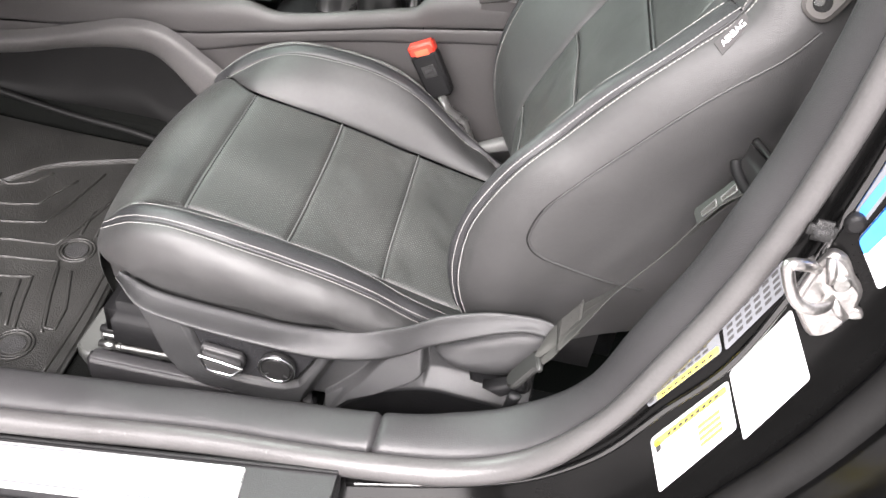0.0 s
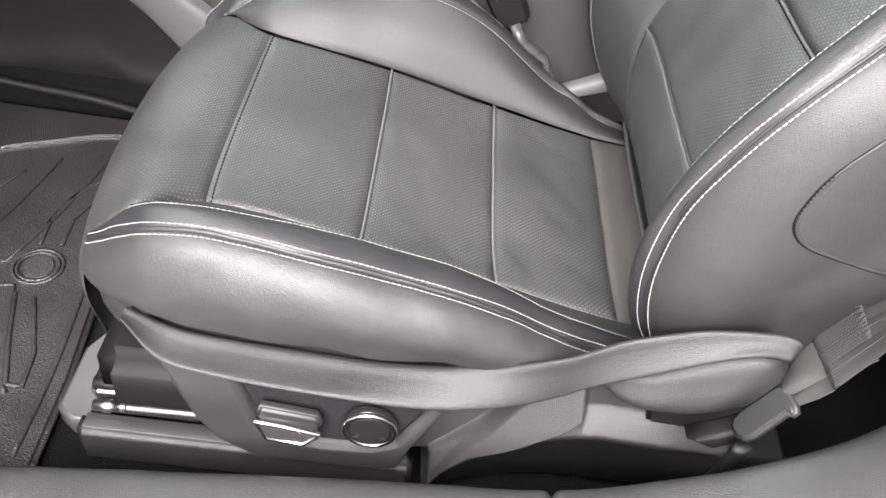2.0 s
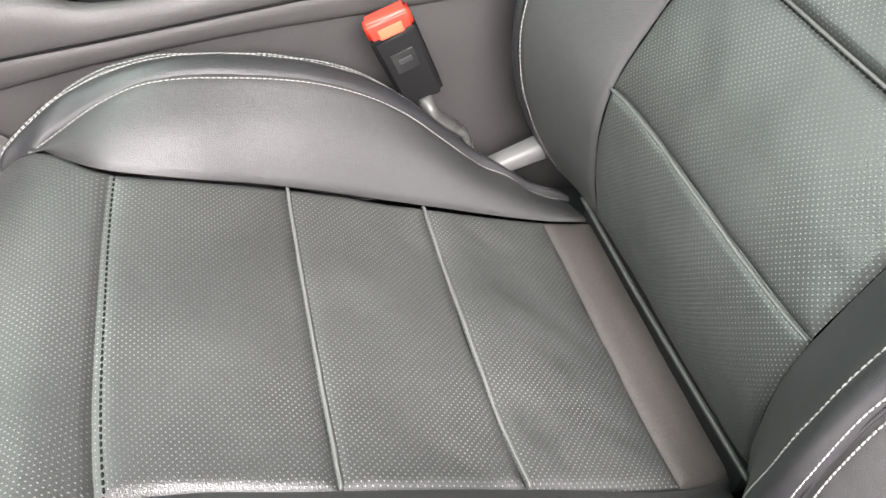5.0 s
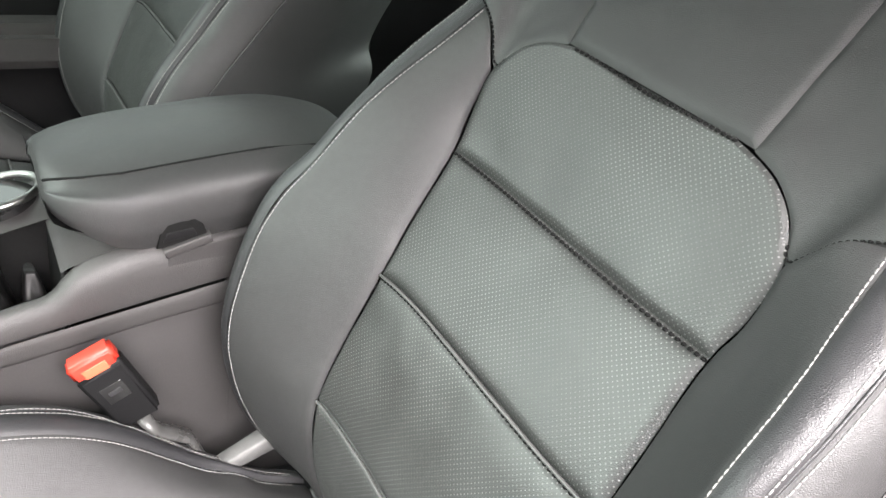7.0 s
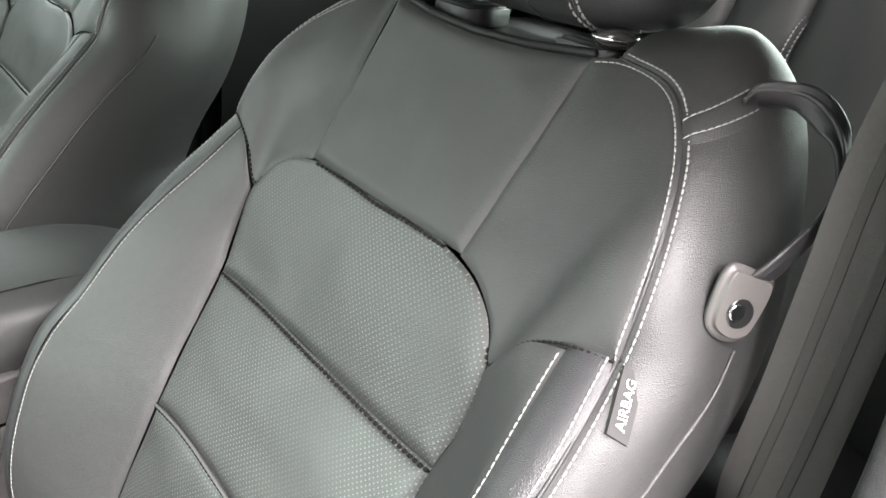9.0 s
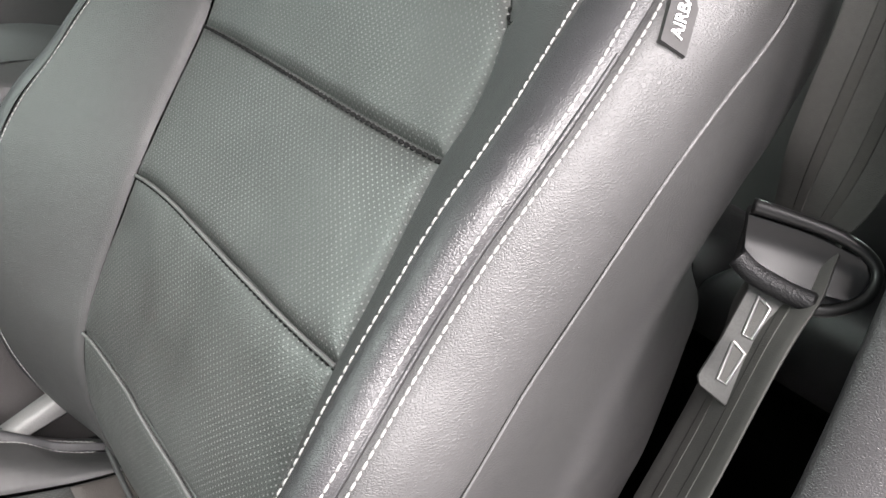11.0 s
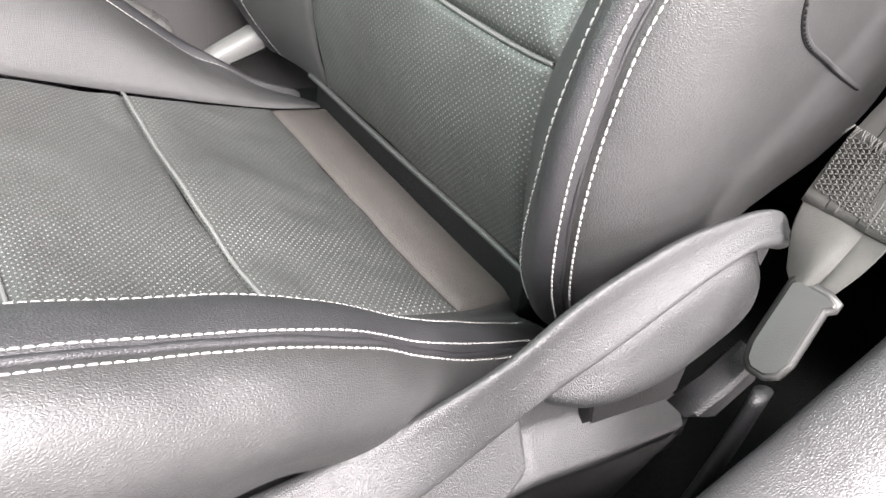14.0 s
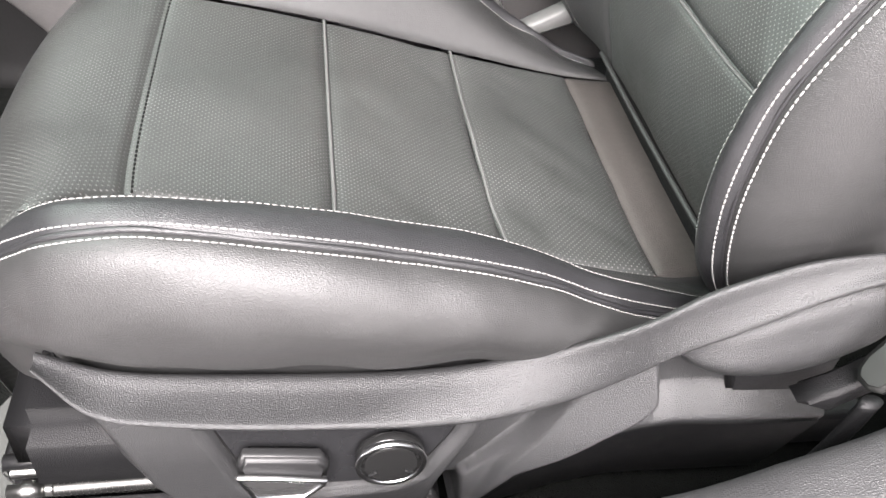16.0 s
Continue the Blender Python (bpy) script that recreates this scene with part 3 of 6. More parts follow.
    for s in (1, -1):
        m = lambda c: put([mirror(c, s)])[0]
        edge = BACK_NEAR if s > 0 else be
        seam = spline([(x, -y + s * 0.025 * max(0, z - 0.62), z) for x, y, z in edge[:9]], 14)
        rim = spline(BOL_IN, 14)
        mid = [((a[0] + b[0]) / 2 + 0.006 * k, (a[1] + b[1]) / 2 + (0.002 if s > 0 else 0.012) * k, (a[2] + b[2]) / 2 + 0.013 * (1 - k)) for a, b, k in zip(seam, rim, [1] * 10 + [0.9, 0.7, 0.4, 0])]
        g = loft([m(seam), m(mid), m(rim)], 80, 22, out=(-1, s, 0), groove=0.0032, width=0.004, wave=0.001, seed=15, cross=0.0012)
        grid_part("backrest_bolster_inner", g, LEATHER, seat)
        stitches("edge_stitching", along_edge(g, "r", 0.004), seat, r=0.00068)
        top = [(a[0] * 0.5 + b[0] * 0.5 - 0.006 * k, (a[1] + b[1]) / 2 - 0.002, (a[2] + b[2]) / 2) for a, b, k in zip(BOL_IN, BOL_OUT, [1] * 8 + [0.9, 0.75, 0.5, 0.2])]
        tuck = [(0.302, -0.214, 1.076)], [(0.303, -0.229, 1.077)], [(0.306, -0.244, 1.078)]
        g = loft([m(BOL_IN + tuck[0]), m(top + tuck[1]), m(BOL_OUT + tuck[2])], 90, 14, out=(-1, -0.2 * s, 0), groove=0.0022, width=0.0035, wave=0.001, seed=16)
        band = grid_part("backrest_band", g, LEATHER_DARK, seat)
        stitches("double_stitching", along_edge(g, "r", 0.0055), band, r=0.0007)
        first = [((a[0] * 2 + b[0]) / 3, (a[1] * 1.2 + b[1] * 1.8) / 3 , (a[2] * 2 + b[2]) / 3) for a, b in zip(OUT_ALL, BULGE)]
        g = loft([m(OUT_ALL), m(first), m(BULGE), m(FLANK), m(REAR)], 110, 60, out=(0, -s, 0.3), groove=0.003, width=0.004, edges="l", wave=0.0008, seed=17)
        side = grid_part("backrest_side", g, LEATHER, seat)
        if s > 0:
            sides.append(g)
        bm = bmesh.new()
        tube(bm, along_edge(g, "l", 0.0, 0.0002)[0], 0.0015, 6)
        part("seam_welt", bm, LEATHER_DARK, side)
        stitches("double_stitching", along_edge(g, "l", 0.0045), side, r=0.00074)
        # piped seam that frames the side pad
        gx = g[0].reshape(-1, 3)
        gn = g[1].reshape(-1, 3)
        trace = spline([(0.352, 1.060), (0.330, 1.031), (0.285, 0.988), (0.246, 0.946), (0.210, 0.902), (0.172, 0.857), (0.148, 0.824), (0.139, 0.796), (0.138, 0.775), (0.150, 0.757), (0.186, 0.740), (0.222, 0.725), (0.256, 0.712), (0.290, 0.700)], 118)
        pts, ns = [], []
        for x, z in trace:
            d = (gx[:, 0] - x) ** 2 + (gx[:, 2] - z) ** 2 + np.where(gx[:, 1] * s < dy * s - 0.24, 0, 9)
            near = np.argsort(d)[:4]
            w = 1 / (d[near] + 1e-7)
            q = (gx[near] * w[:, None]).sum(0) / w.sum()
            pts.append((x, q[1], z))
            ns.append(gn[near[0]])
        pts, ns = np.array(pts), np.array(ns)
        pts[2:-2] = (pts[:-4] + pts[1:-3] + pts[2:-2] + pts[3:-1] + pts[4:]) / 5
        bm = bmesh.new()
        tube(bm, pts + np.array((0.0014, 0, 0.0006)), 0.0016, 6)
        part("side_piping", bm, LEATHER, side)
        bm = bmesh.new()
        tube(bm, pts - np.array((0.0006, 0, 0.0004)) + ns * 0.0002, 0.0007, 5)
        part("side_seam", bm, BLACK_THREAD, side)
        stitches("side_seam_thread", (pts[55:] + ns[55:] * 0.0006, ns[55:]), side, BLACK_THREAD, 0.0036, 0.0026, 0.0008)
        # shoulder
        far = 0.0 if s > 0 else 0.018
        low = [(0.294, -0.095 - far * 1.15, 1.053), (0.289, -0.125 - far, 1.045), (0.2815, -0.1490 - far, 1.028), (0.2715, -0.162 - far, 1.007), (0.273, -0.190 - far / 2, 1.038), (0.2755, -0.220, 1.0525), (0.284, -0.250, 1.054)]
        high = [(0.385, -0.098 - far * 2.3, 1.186), (0.392, -0.120 - far * 1.9, 1.189), (0.3805, -0.1715, 1.1838), (0.3525, -0.2097, 1.1597), (0.3225, -0.2337, 1.1277), (0.2985, -0.2467, 1.0917), (0.2845, -0.250, 1.058)]
        soft = (1, 1, 1, 1, 1, 0.4, 0)
        m1 = [(a[0] * 0.67 + b[0] * 0.33 - 0.002 * min(1, i / 2) * soft[i], a[1] * 0.67 + b[1] * 0.33, a[2] * 0.67 + b[2] * 0.33 + 0.003 * min(1, i / 2) * soft[i]) for i, (a, b) in enumerate(zip(low, high))]
        m2 = [(a[0] * 0.33 + b[0] * 0.67 - 0.005 * min(1, i / 2) * soft[i], a[1] * 0.33 + b[1] * 0.67, a[2] * 0.33 + b[2] * 0.67 + 0.005 * min(1, i / 2) * soft[i]) for i, (a, b) in enumerate(zip(low, high))]
        g = loft([m(low), m(m1), m(m2), m(high)], 60, 40, out=(-1, -0.3 * s, 0.5), groove=0.002, width=0.0035, wave=0.0014, seed=18, pad=0.001)
        shoulder = grid_part("shoulder_panel", g, LEATHER, seat)
        stitches("double_stitching", along_edge(g, "r", 0.0045), shoulder, r=0.00062, start=0.02)
        arc, up = along_edge(g, "l", 0.0028, 0.0008)
        stitches("yoke_stitching", (arc[26:], up[26:]), shoulder, BLACK_THREAD, 0.0045, 0.0034, 0.0009)
    low = [(0.294, y, 1.0545) for y in (-0.095, -0.045, 0.01, 0.065, 0.116)]
    high = [(0.385 - 0.010 * (1 - v * v), 0.021 + 0.119 * v, 1.186 - 0.008 * (1 - v * v)) for v in (-1, -0.5, 0, 0.5, 1)]
    mids = [[(a[0] * (1 - f) + b[0] * f + 0.004 * (1 - ((a[1] - 0.01) / 0.106) ** 2), a[1] * (1 - f) + b[1] * f, a[2] * (1 - f) + b[2] * f) for a, b in zip(low, high)] for f in (0.35, 0.7)]
    g = loft(put([low, *mids, high]), 40, 36, out=(-1, 0, 0.4), groove=0.003, width=0.004, wave=0.0015, seed=19, pad=0.003)
    centre = grid_part("top_centre_panel", g, LEATHER, seat)
    # rear shell and base
    both = put([REAR, [(x + 0.012, y * 0.4, z) for x, y, z in REAR], [(x + 0.012, -y * 0.4, z) for x, y, z in REAR], mirror(REAR, -1)])
    grid_part("rear_shell", loft(both, 60, 30, out=(1, 0, -0.2), groove=0), PLASTIC_DARK, seat)
    bm = bmesh.new()
    box(bm, (0.395, dy - 0.118, 1.150), (0.525, dy + 0.118, 1.172), 0.006)
    part("backrest_top", bm, PLASTIC, seat)
    bm = bmesh.new()
    tube(bm, [(x + 0.004, y + dy, z + 0.001) for x, y, z in high], 0.0035, 8)
    part("top_bezel", bm, PLASTIC_DARK, seat)
    ramp = put([[(x + 0.005, y, z - 0.001) for x, y, z in high], [(x + 0.022, y, z - 0.008) for x, y, z in high], [(0.440, y, 1.176) for x, y, z in high]])
    grid_part("bezel_tray", loft(ramp, 20, 12, out=(0, 0, 1), groove=0), PLASTIC, seat)
    bm = bmesh.new()
    box(bm, (-0.42, dy - 0.27, 0.40), (0.20, dy + 0.27, 0.485), 0.02)
    part("seat_pan", bm, PLASTIC_DARK, seat)
    bm = bmesh.new()
    box(bm, (0.14, dy - 0.20, 0.46), (0.30, dy + 0.20, 0.62), 0.03)
    part("recliner_body", bm, PLASTIC_DARK, seat)
    for y in (-0.21, 0.21):
        bm = bmesh.new()
        box(bm, (-0.44, dy + y - 0.03, 0.36), (0.30, dy + y + 0.03, 0.405), 0.006)
        part("seat_rail", bm, PLASTIC_DARK, seat)
    return seat


def headrest(dy):
    hr = thing("headrest", (0.43, dy, 1.19), "black leather headrest on two posts with pale double stitching", "headrest", "headrests")
    bm = bmesh.new()
    prof = [(0.372, 1.223), (0.392, 1.202), (0.43, 1.195), (0.468, 1.204), (0.486, 1.233), (0.484, 1.308), (0.466, 1.383), (0.438, 1.403), (0.405, 1.393), (0.378, 1.348), (0.366, 1.288)]
    ring = smooth_outline(prof, 6)
    cx, cz = 0.427, 1.293
    rows = []
    for v in np.linspace(-1, 1, 31):
        k = (1 - abs(v) ** 4.5) ** (1 / 3.0) if abs(v) < 1 else 0.02
        k = max(k, 0.02)
        rows.append([bm.verts.new((cx + (x - cx) * k + 0.012 * abs(v) ** 2, dy + 0.138 * v, cz + (z - cz) * (0.25 + 0.75 * k))) for x, z in ring])
    for a, b in zip(rows, rows[1:]):
        for i in range(len(ring)):
            bm.faces.new((a[i], a[(i + 1) % len(ring)], b[(i + 1) % len(ring)], b[i]))
    bm.faces.new(rows[0][::-1])
    bm.faces.new(rows[-1])
    bmesh.ops.recalc_face_normals(bm, faces=bm.faces)
    pad = part("pad", bm, LEATHER_DARK, hr)
    def pad_line(y, grow):
        k = max((1 - abs(y / 0.138) ** 4.5) ** (1 / 3.0), 0.02)
        pts = np.array([(cx + (x - cx) * k * grow + 0.012 * (y / 0.138) ** 2, dy + y, cz + (z - cz) * (0.25 + 0.75 * k) * grow) for x, z in ring[-22:] + ring[:14]])
        nn = pts - np.array((cx, dy + y, cz))
        nn[:, 1] = 0
        return pts, nn

    for y in (-0.080, -0.0735):
        stitches("double_stitching", pad_line(y, 1.003), pad, r=0.0010, pitch=0.0075, length=0.0060)
    for y in (-0.0768, -0.030):
        bm = bmesh.new()
        tube(bm, pad_line(y, 1.0)[0], 0.0013, 6)
        part("pad_seam", bm, LEATHER, pad)
    for y in (-0.075, 0.075):
        bm = bmesh.new()
        tube(bm, [(0.425, dy + y, 1.10), (0.427, dy + y, 1.24)], 0.006, 12)
        part("post", bm, STEEL, hr)
        bm = bmesh.new()
        slab(bm, [(0.394, dy + y - 0.022), (0.440, dy + y - 0.022), (0.440, dy + y + 0.022), (0.394, dy + y + 0.022)], 2, 1.172, 1.192, 0.003, 3)
        collar = part("collar", bm, PLASTIC, hr)
        bm = bmesh.new()
        slab(bm, [(0.402, dy + y - 0.010), (0.438, dy + y - 0.010), (0.438, dy + y + 0.016), (0.402, dy + y + 0.016)], 2, 1.186, 1.1930, 0.001)
        part("collar_slot", bm, RUBBER, collar)
    bm = bmesh.new()
    bmesh.ops.create_uvsphere(bm, u_segments=18, v_segments=10, radius=1)
    for v in bm.verts:
        v.co = Vector((0.408 + 0.021 * v.co.x, dy - 0.098 + 0.0115 * v.co.y - 0.3 * 0.008 * v.co.z, 1.196 + 0.008 * v.co.z - 0.10 * 0.022 * v.co.x))
    part("release_button", bm, GREY_SATIN, hr)
    bm = bmesh.new()
    tube(bm, [(0.408 + 0.0215 * math.cos(a), dy - 0.098 + 0.012 * math.sin(a), 1.1965 - 0.0022 * math.cos(a)) for a in np.linspace(0, 2 * math.pi, 33)], 0.0012, 6, caps=False)
    part("button_rim", bm, SATIN, hr, "bright rim")
    return hr


driver_seat = car_seat(0.0, True)
headrest(0.0)
for ob in (car_seat(0.855, False), headrest(0.855)):
    ob.location.x -= 0.028  # set a little further forward


# ---- driver's seat fittings ----
def taper(p):
    """The valance leans inboard and drops towards its rear."""
    x, y, z = p
    d = float(np.interp(x, [-0.36, -0.33, -0.26, -0.15, -0.10, -0.02, 0.03, 0.07, 0.11, 0.19], [0.010, 0.010, 0.006, 0.009, 0.012, 0.022, 0.028, 0.012, 0.003, 0.0]))
    return x + d * (x + 0.24) / 0.31, y + d, z - d * (0.92 - z) / 0.31


def tapered(bm):
    for v in bm.verts:
        v.co = taper(v.co)
    return bm


PLATE_OUTLINE = [(-0.268, 0.536), (-0.180, 0.533), (-0.098, 0.529), (-0.106, 0.507), (-0.126, 0.468), (-0.145, 0.457), (-0.190, 0.456), (-0.235, 0.461), (-0.246, 0.472), (-0.257, 0.500)]


def inside_depth(x, z, outline):
    """How far points lie inside a closed outline; negative outside."""
    q = np.array(outline)
    best, odd = np.full(x.shape, 9.0), np.zeros(x.shape, bool)
    for (ax, az), (bx, bz) in zip(q, np.roll(q, -1, axis=0)):
        t = np.clip(((x - ax) * (bx - ax) + (z - az) * (bz - az)) / ((bx - ax) ** 2 + (bz - az) ** 2), 0, 1)
        best = np.minimum(best, np.hypot(x - ax - t * (bx - ax), z - az - t * (bz - az)))
        with np.errstate(divide="ignore", invalid="ignore"):
            odd ^= ((az > z) != (bz > z)) & (x < (bx - ax) * (z - az) / (bz - az) + ax)
    return np.where(odd, best, -best)


def valance_grid(ridge):
    """The moulded side of the valance: flat switch panel, turned-in front, hollow, raised blade and a crested lower rear."""
    nx, nz = 400, 150
    xs = np.linspace(-0.362, 0.192, nx)
    top = np.interp(xs, np.r_[ridge[:7, 0], 0.044, 0.052, 0.066, 0.10, 0.15, 0.20], np.r_[ridge[:7, 2], 0.562, 0.555, 0.548, 0.538, 0.532, 0.530]) - 0.002
    x = np.repeat(xs[:, None], nz, 1)
    f = np.linspace(0, 1, nz)[None, :]
    z = top[:, None] * (1 - f) + 0.375 * f
    y = np.interp(x, [-0.362, -0.335, -0.30, -0.25, -0.18, -0.12, -0.06, 0.0, 0.05], [-0.300, -0.3085, -0.309, -0.3105, -0.308, -0.304, -0.2985, -0.2955, -0.294])
    soft = lambda d, w: np.clip(d / w, 0, 1) ** 2 * (3 - 2 * np.clip(d / w, 0, 1))
    panel = [(-0.336, 0.60), (-0.336, 0.556), (-0.321, 0.513), (-0.306, 0.465), (-0.287, 0.437), (-0.255, 0.419), (-0.17, 0.412), (-0.09, 0.412), (0.25, 0.412), (0.25, 0.60)]
    y = y + np.clip(-inside_depth(x, z, panel), 0, 0.05) * 1.15
    hollow = [(-0.128, 0.36), (-0.122, 0.405), (-0.111, 0.440), (-0.095, 0.478), (-0.082, 0.508), (-0.052, 0.532), (-0.020, 0.540), (0.02, 0.553), (0.06, 0.60), (0.25, 0.60), (0.25, 0.36)]
    y = y + 0.026 * soft(inside_depth(x, z, hollow), 0.016)
    crest = np.interp(x, [-0.086, -0.067, -0.046, -0.024, -0.006, 0.013, 0.038, 0.068, 0.11, 0.148, 0.19], [0.388, 0.407, 0.432, 0.450, 0.465, 0.475, 0.486, 0.491, 0.488, 0.486, 0.486])
    low = z < crest
    rear = x > -0.086
    under = -0.2955 + 0.30 * (crest - z)
    ledge = np.minimum(-0.2955 + np.where(x > 0.05, 0.85, 0.40) * (z - crest), -0.275)
    y = np.where(rear & low, under, np.where(rear & (x > 0.05), ledge, np.where(rear & (z < crest + 0.03), np.minimum(y, ledge), y)))
    blade = [(-0.116, 0.335), (-0.080, 0.395), (-0.058, 0.441), (-0.036, 0.475), (-0.016, 0.511), (0.002, 0.536), (0.021, 0.552), (0.044, 0.560), (0.049, 0.519), (0.033, 0.503), (0.013, 0.487), (-0.006, 0.470), (-0.024, 0.455), (-0.046, 0.437), (-0.070, 0.405), (-0.100, 0.345), (-0.104, 0.335)]
    d = inside_depth(x, z, blade)
    mid = np.interp(x, [-0.11, -0.08, -0.046, -0.020, 0.0, 0.020, 0.048], [0.348, 0.396, 0.447, 0.482, 0.503, 0.520, 0.540])
    face = soft(d + 0.002, 0.005)
    y = y * (1 - face) + np.minimum(y, -0.2995 - 0.38 * (mid - z)) * face
    plate = [(taper((px, -0.316, pz))[0], taper((px, -0.316, pz))[2]) for px, pz in PLATE_OUTLINE]
    d = inside_depth(x, z, plate)
    y = y + 0.0045 * soft(d + 0.008, 0.007) + 0.008 * soft(d + 0.001, 0.002)
    for _ in range(1):
        y[1:-1] = (y[:-2] + 2 * y[1:-1] + y[2:]) / 4
        y[:, 1:-1] = (y[:, :-2] + 2 * y[:, 1:-1] + y[:, 2:]) / 4
    # softer run-out behind the blade
    rear = np.clip((x - 0.034) / 0.008, 0, 1)[1:-1, 1:-1]
    for _ in range(3):
        mean = (y[:-2, 1:-1] + y[2:, 1:-1] + y[1:-1, :-2] + y[1:-1, 2:]) / 4
        y[1:-1, 1:-1] += (mean - y[1:-1, 1:-1]) * rear
    g = np.stack([x, y, z], 2)
    nrm = np.cross(np.gradient(g, axis=0), np.gradient(g, axis=1))
    nrm /= np.maximum(np.linalg.norm(nrm, axis=2, keepdims=True), 1e-9)
    flip = nrm[..., 1].mean() > 0
    step = lambda a, ax: np.concatenate([np.zeros_like(np.take(a, [0], ax)[..., 0]), np.cumsum(np.linalg.norm(np.diff(a, axis=ax), axis=2), axis=ax)], axis=ax)
    return g, nrm, step(g, 0), step(g, 1), flip


def side_shield():
    top = [(-0.366, -0.284, 0.580), (-0.325, -0.279, 0.553), (-0.236, -0.277, 0.541), (-0.123, -0.277, 0.538), (-0.05, -0.282, 0.555), (-0.013, -0.289, 0.575), (0.022, -0.296, 0.600), (0.055, -0.298, 0.627), (0.090, -0.298, 0.643), (0.116, -0.298, 0.652), (0.148, -0.298, 0.657), (0.178, -0.298, 0.658), (0.194, -0.299, 0.654), (0.204, -0.301, 0.642)]
    ridge = [taper(p) for p in ((-0.362, -0.306, 0.590), (-0.332, -0.318, 0.560), (-0.288, -0.321, 0.550), (-0.182, -0.323, 0.541), (-0.094, -0.323, 0.540), (-0.035, -0.323, 0.557))]
    ridge += [(0.018, -0.300, 0.552), (0.044, -0.306, 0.580), (0.072, -0.310, 0.601), (0.102, -0.312, 0.621), (0.132, -0.312, 0.637), (0.164, -0.311, 0.647), (0.188, -0.309, 0.643), (0.203, -0.305, 0.636)]
    g = loft([[(x, y + 0.008, z - 0.03) for x, y, z in top], [(x, y + 0.005, z - 0.003) for x, y, z in top], top, *[[(a[0] + (b[0] - a[0]) * f, a[1] + (b[1] - a[1]) * f, a[2] + (b[2] - a[2]) * f + h) for a, b in zip(top, ridge)] for f, h in ((0.3, -0.0015), (0.6, -0.001), (0.86, 0.0004), (0.96, 0.0004))], [(x, y + 0.0002, z - 0.0012) for x, y, z in ridge], [(x, y + 0.0012, z - 0.0034) for x, y, z in ridge], [(x, y + 0.005, z - 0.0075) for x, y, z in ridge], [(x, y + (0.03 if x < 0.17 else 0.012), z - 0.011) for x, y, z in ridge]], 90, 64, out=(0, -1, 0.2), groove=0)
    shield = grid_part("side_shield", g, SHIELD, driver_seat, "grained grey plastic seat valance")
    grid_part("valance_panel", valance_grid(np.array(ridge)), SHIELD, shield)
    # Same plastic as the valance; shade under the crest put into black.
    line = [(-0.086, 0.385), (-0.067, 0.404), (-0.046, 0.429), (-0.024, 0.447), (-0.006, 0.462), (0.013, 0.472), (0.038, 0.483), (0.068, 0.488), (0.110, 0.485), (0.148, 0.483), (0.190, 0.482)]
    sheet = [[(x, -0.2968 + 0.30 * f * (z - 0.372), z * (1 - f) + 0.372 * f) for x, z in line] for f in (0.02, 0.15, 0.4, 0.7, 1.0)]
    grid_part("under_crest_shade", loft(sheet, 60, 24, out=(0, -1, -0.2), groove=0), PLASTIC_DARK, shield)
    bm = bmesh.new()
    slab(bm, [(0.095, 0.585), (0.112, 0.602), (0.150, 0.620), (0.182, 0.622), (0.194, 0.600), (0.190, 0.500), (0.110, 0.505)], 1, -0.262, -0.284, 0.004, 2)
    part("cover_seat", bm, PLASTIC_DARK, shield)
    # recliner cover
    up = [(0.051, 0.561), (0.084, 0.587), (0.123, 0.614), (0.155, 0.630), (0.184, 0.635), (0.202, 0.626)]
    dn = [(0.054, 0.548), (0.080, 0.534), (0.126, 0.527), (0.168, 0.540), (0.194, 0.568), (0.203, 0.610)]
    deep = (0.3, 0.85, 1.0, 1.0, 0.95, 0.6)
    curves = []
    for f, y in ((0, -0.286), (0.06, -0.289), (0.13, -0.299), (0.30, -0.304), (0.56, -0.309), (0.72, -0.304), (0.9, -0.290), (1, -0.270)):
        curves.append([(a[0] + (b[0] - a[0]) * f, -0.270 + (y + 0.270) * k, a[1] + (b[1] - a[1]) * f) for a, b, k in zip(up, dn, deep)])
    grid_part("recliner_cover", loft(curves, 40, 40, out=(0, -1, 0.2), groove=0.004, width=0.006, edges="tb"), SHIELD, shield)
    # switch plate
    plate = PLATE_OUTLINE
    bm = bmesh.new()
    slab(bm, [(-0.184 + (x + 0.184) * 0.95, 0.500 + (z - 0.500) * 0.92) for x, z in plate], 1, -0.298, -0.3105, 0.0012, 2)
    part("switch_plate", tapered(bm), material("smooth_grey_switch_plate", (0.016, 0.016, 0.017), 0.25, bumps=(("noise", 900, 0.00005),), tone=0.1, spec=0.5), shield)
    # Shade in the gap round the plate, drawn as a black bead.
    bm = bmesh.new()
    tube(bm, [(-0.184 + (x + 0.184) * 0.985, -0.3055, 0.500 + (z - 0.500) * 0.965) for x, z in plate + plate[:2]], 0.0016, 6, caps=False)
    part("plate_gap_shade", tapered(bm), RUBBER_AND_SHADE, shield)
    sw = [(-0.250, 0.507), (-0.245, 0.519), (-0.196, 0.513), (-0.190, 0.503), (-0.192, 0.491), (-0.206, 0.478), (-0.240, 0.480)]
    bm = bmesh.new()
    slab(bm, sw, 1, -0.314, -0.328, 0.004, 3)
    switch = part("seat_switch", tapered(bm), SWITCH, shield, "seat switch with chrome front")
    face = [(-0.249, 0.503), (-0.222, 0.499), (-0.192, 0.493), (-0.195, 0.489), (-0.207, 0.476), (-0.239, 0.479)]
    bm = bmesh.new()
    slab(bm, face, 1, -0.324, -0.331, 0.002, 2)
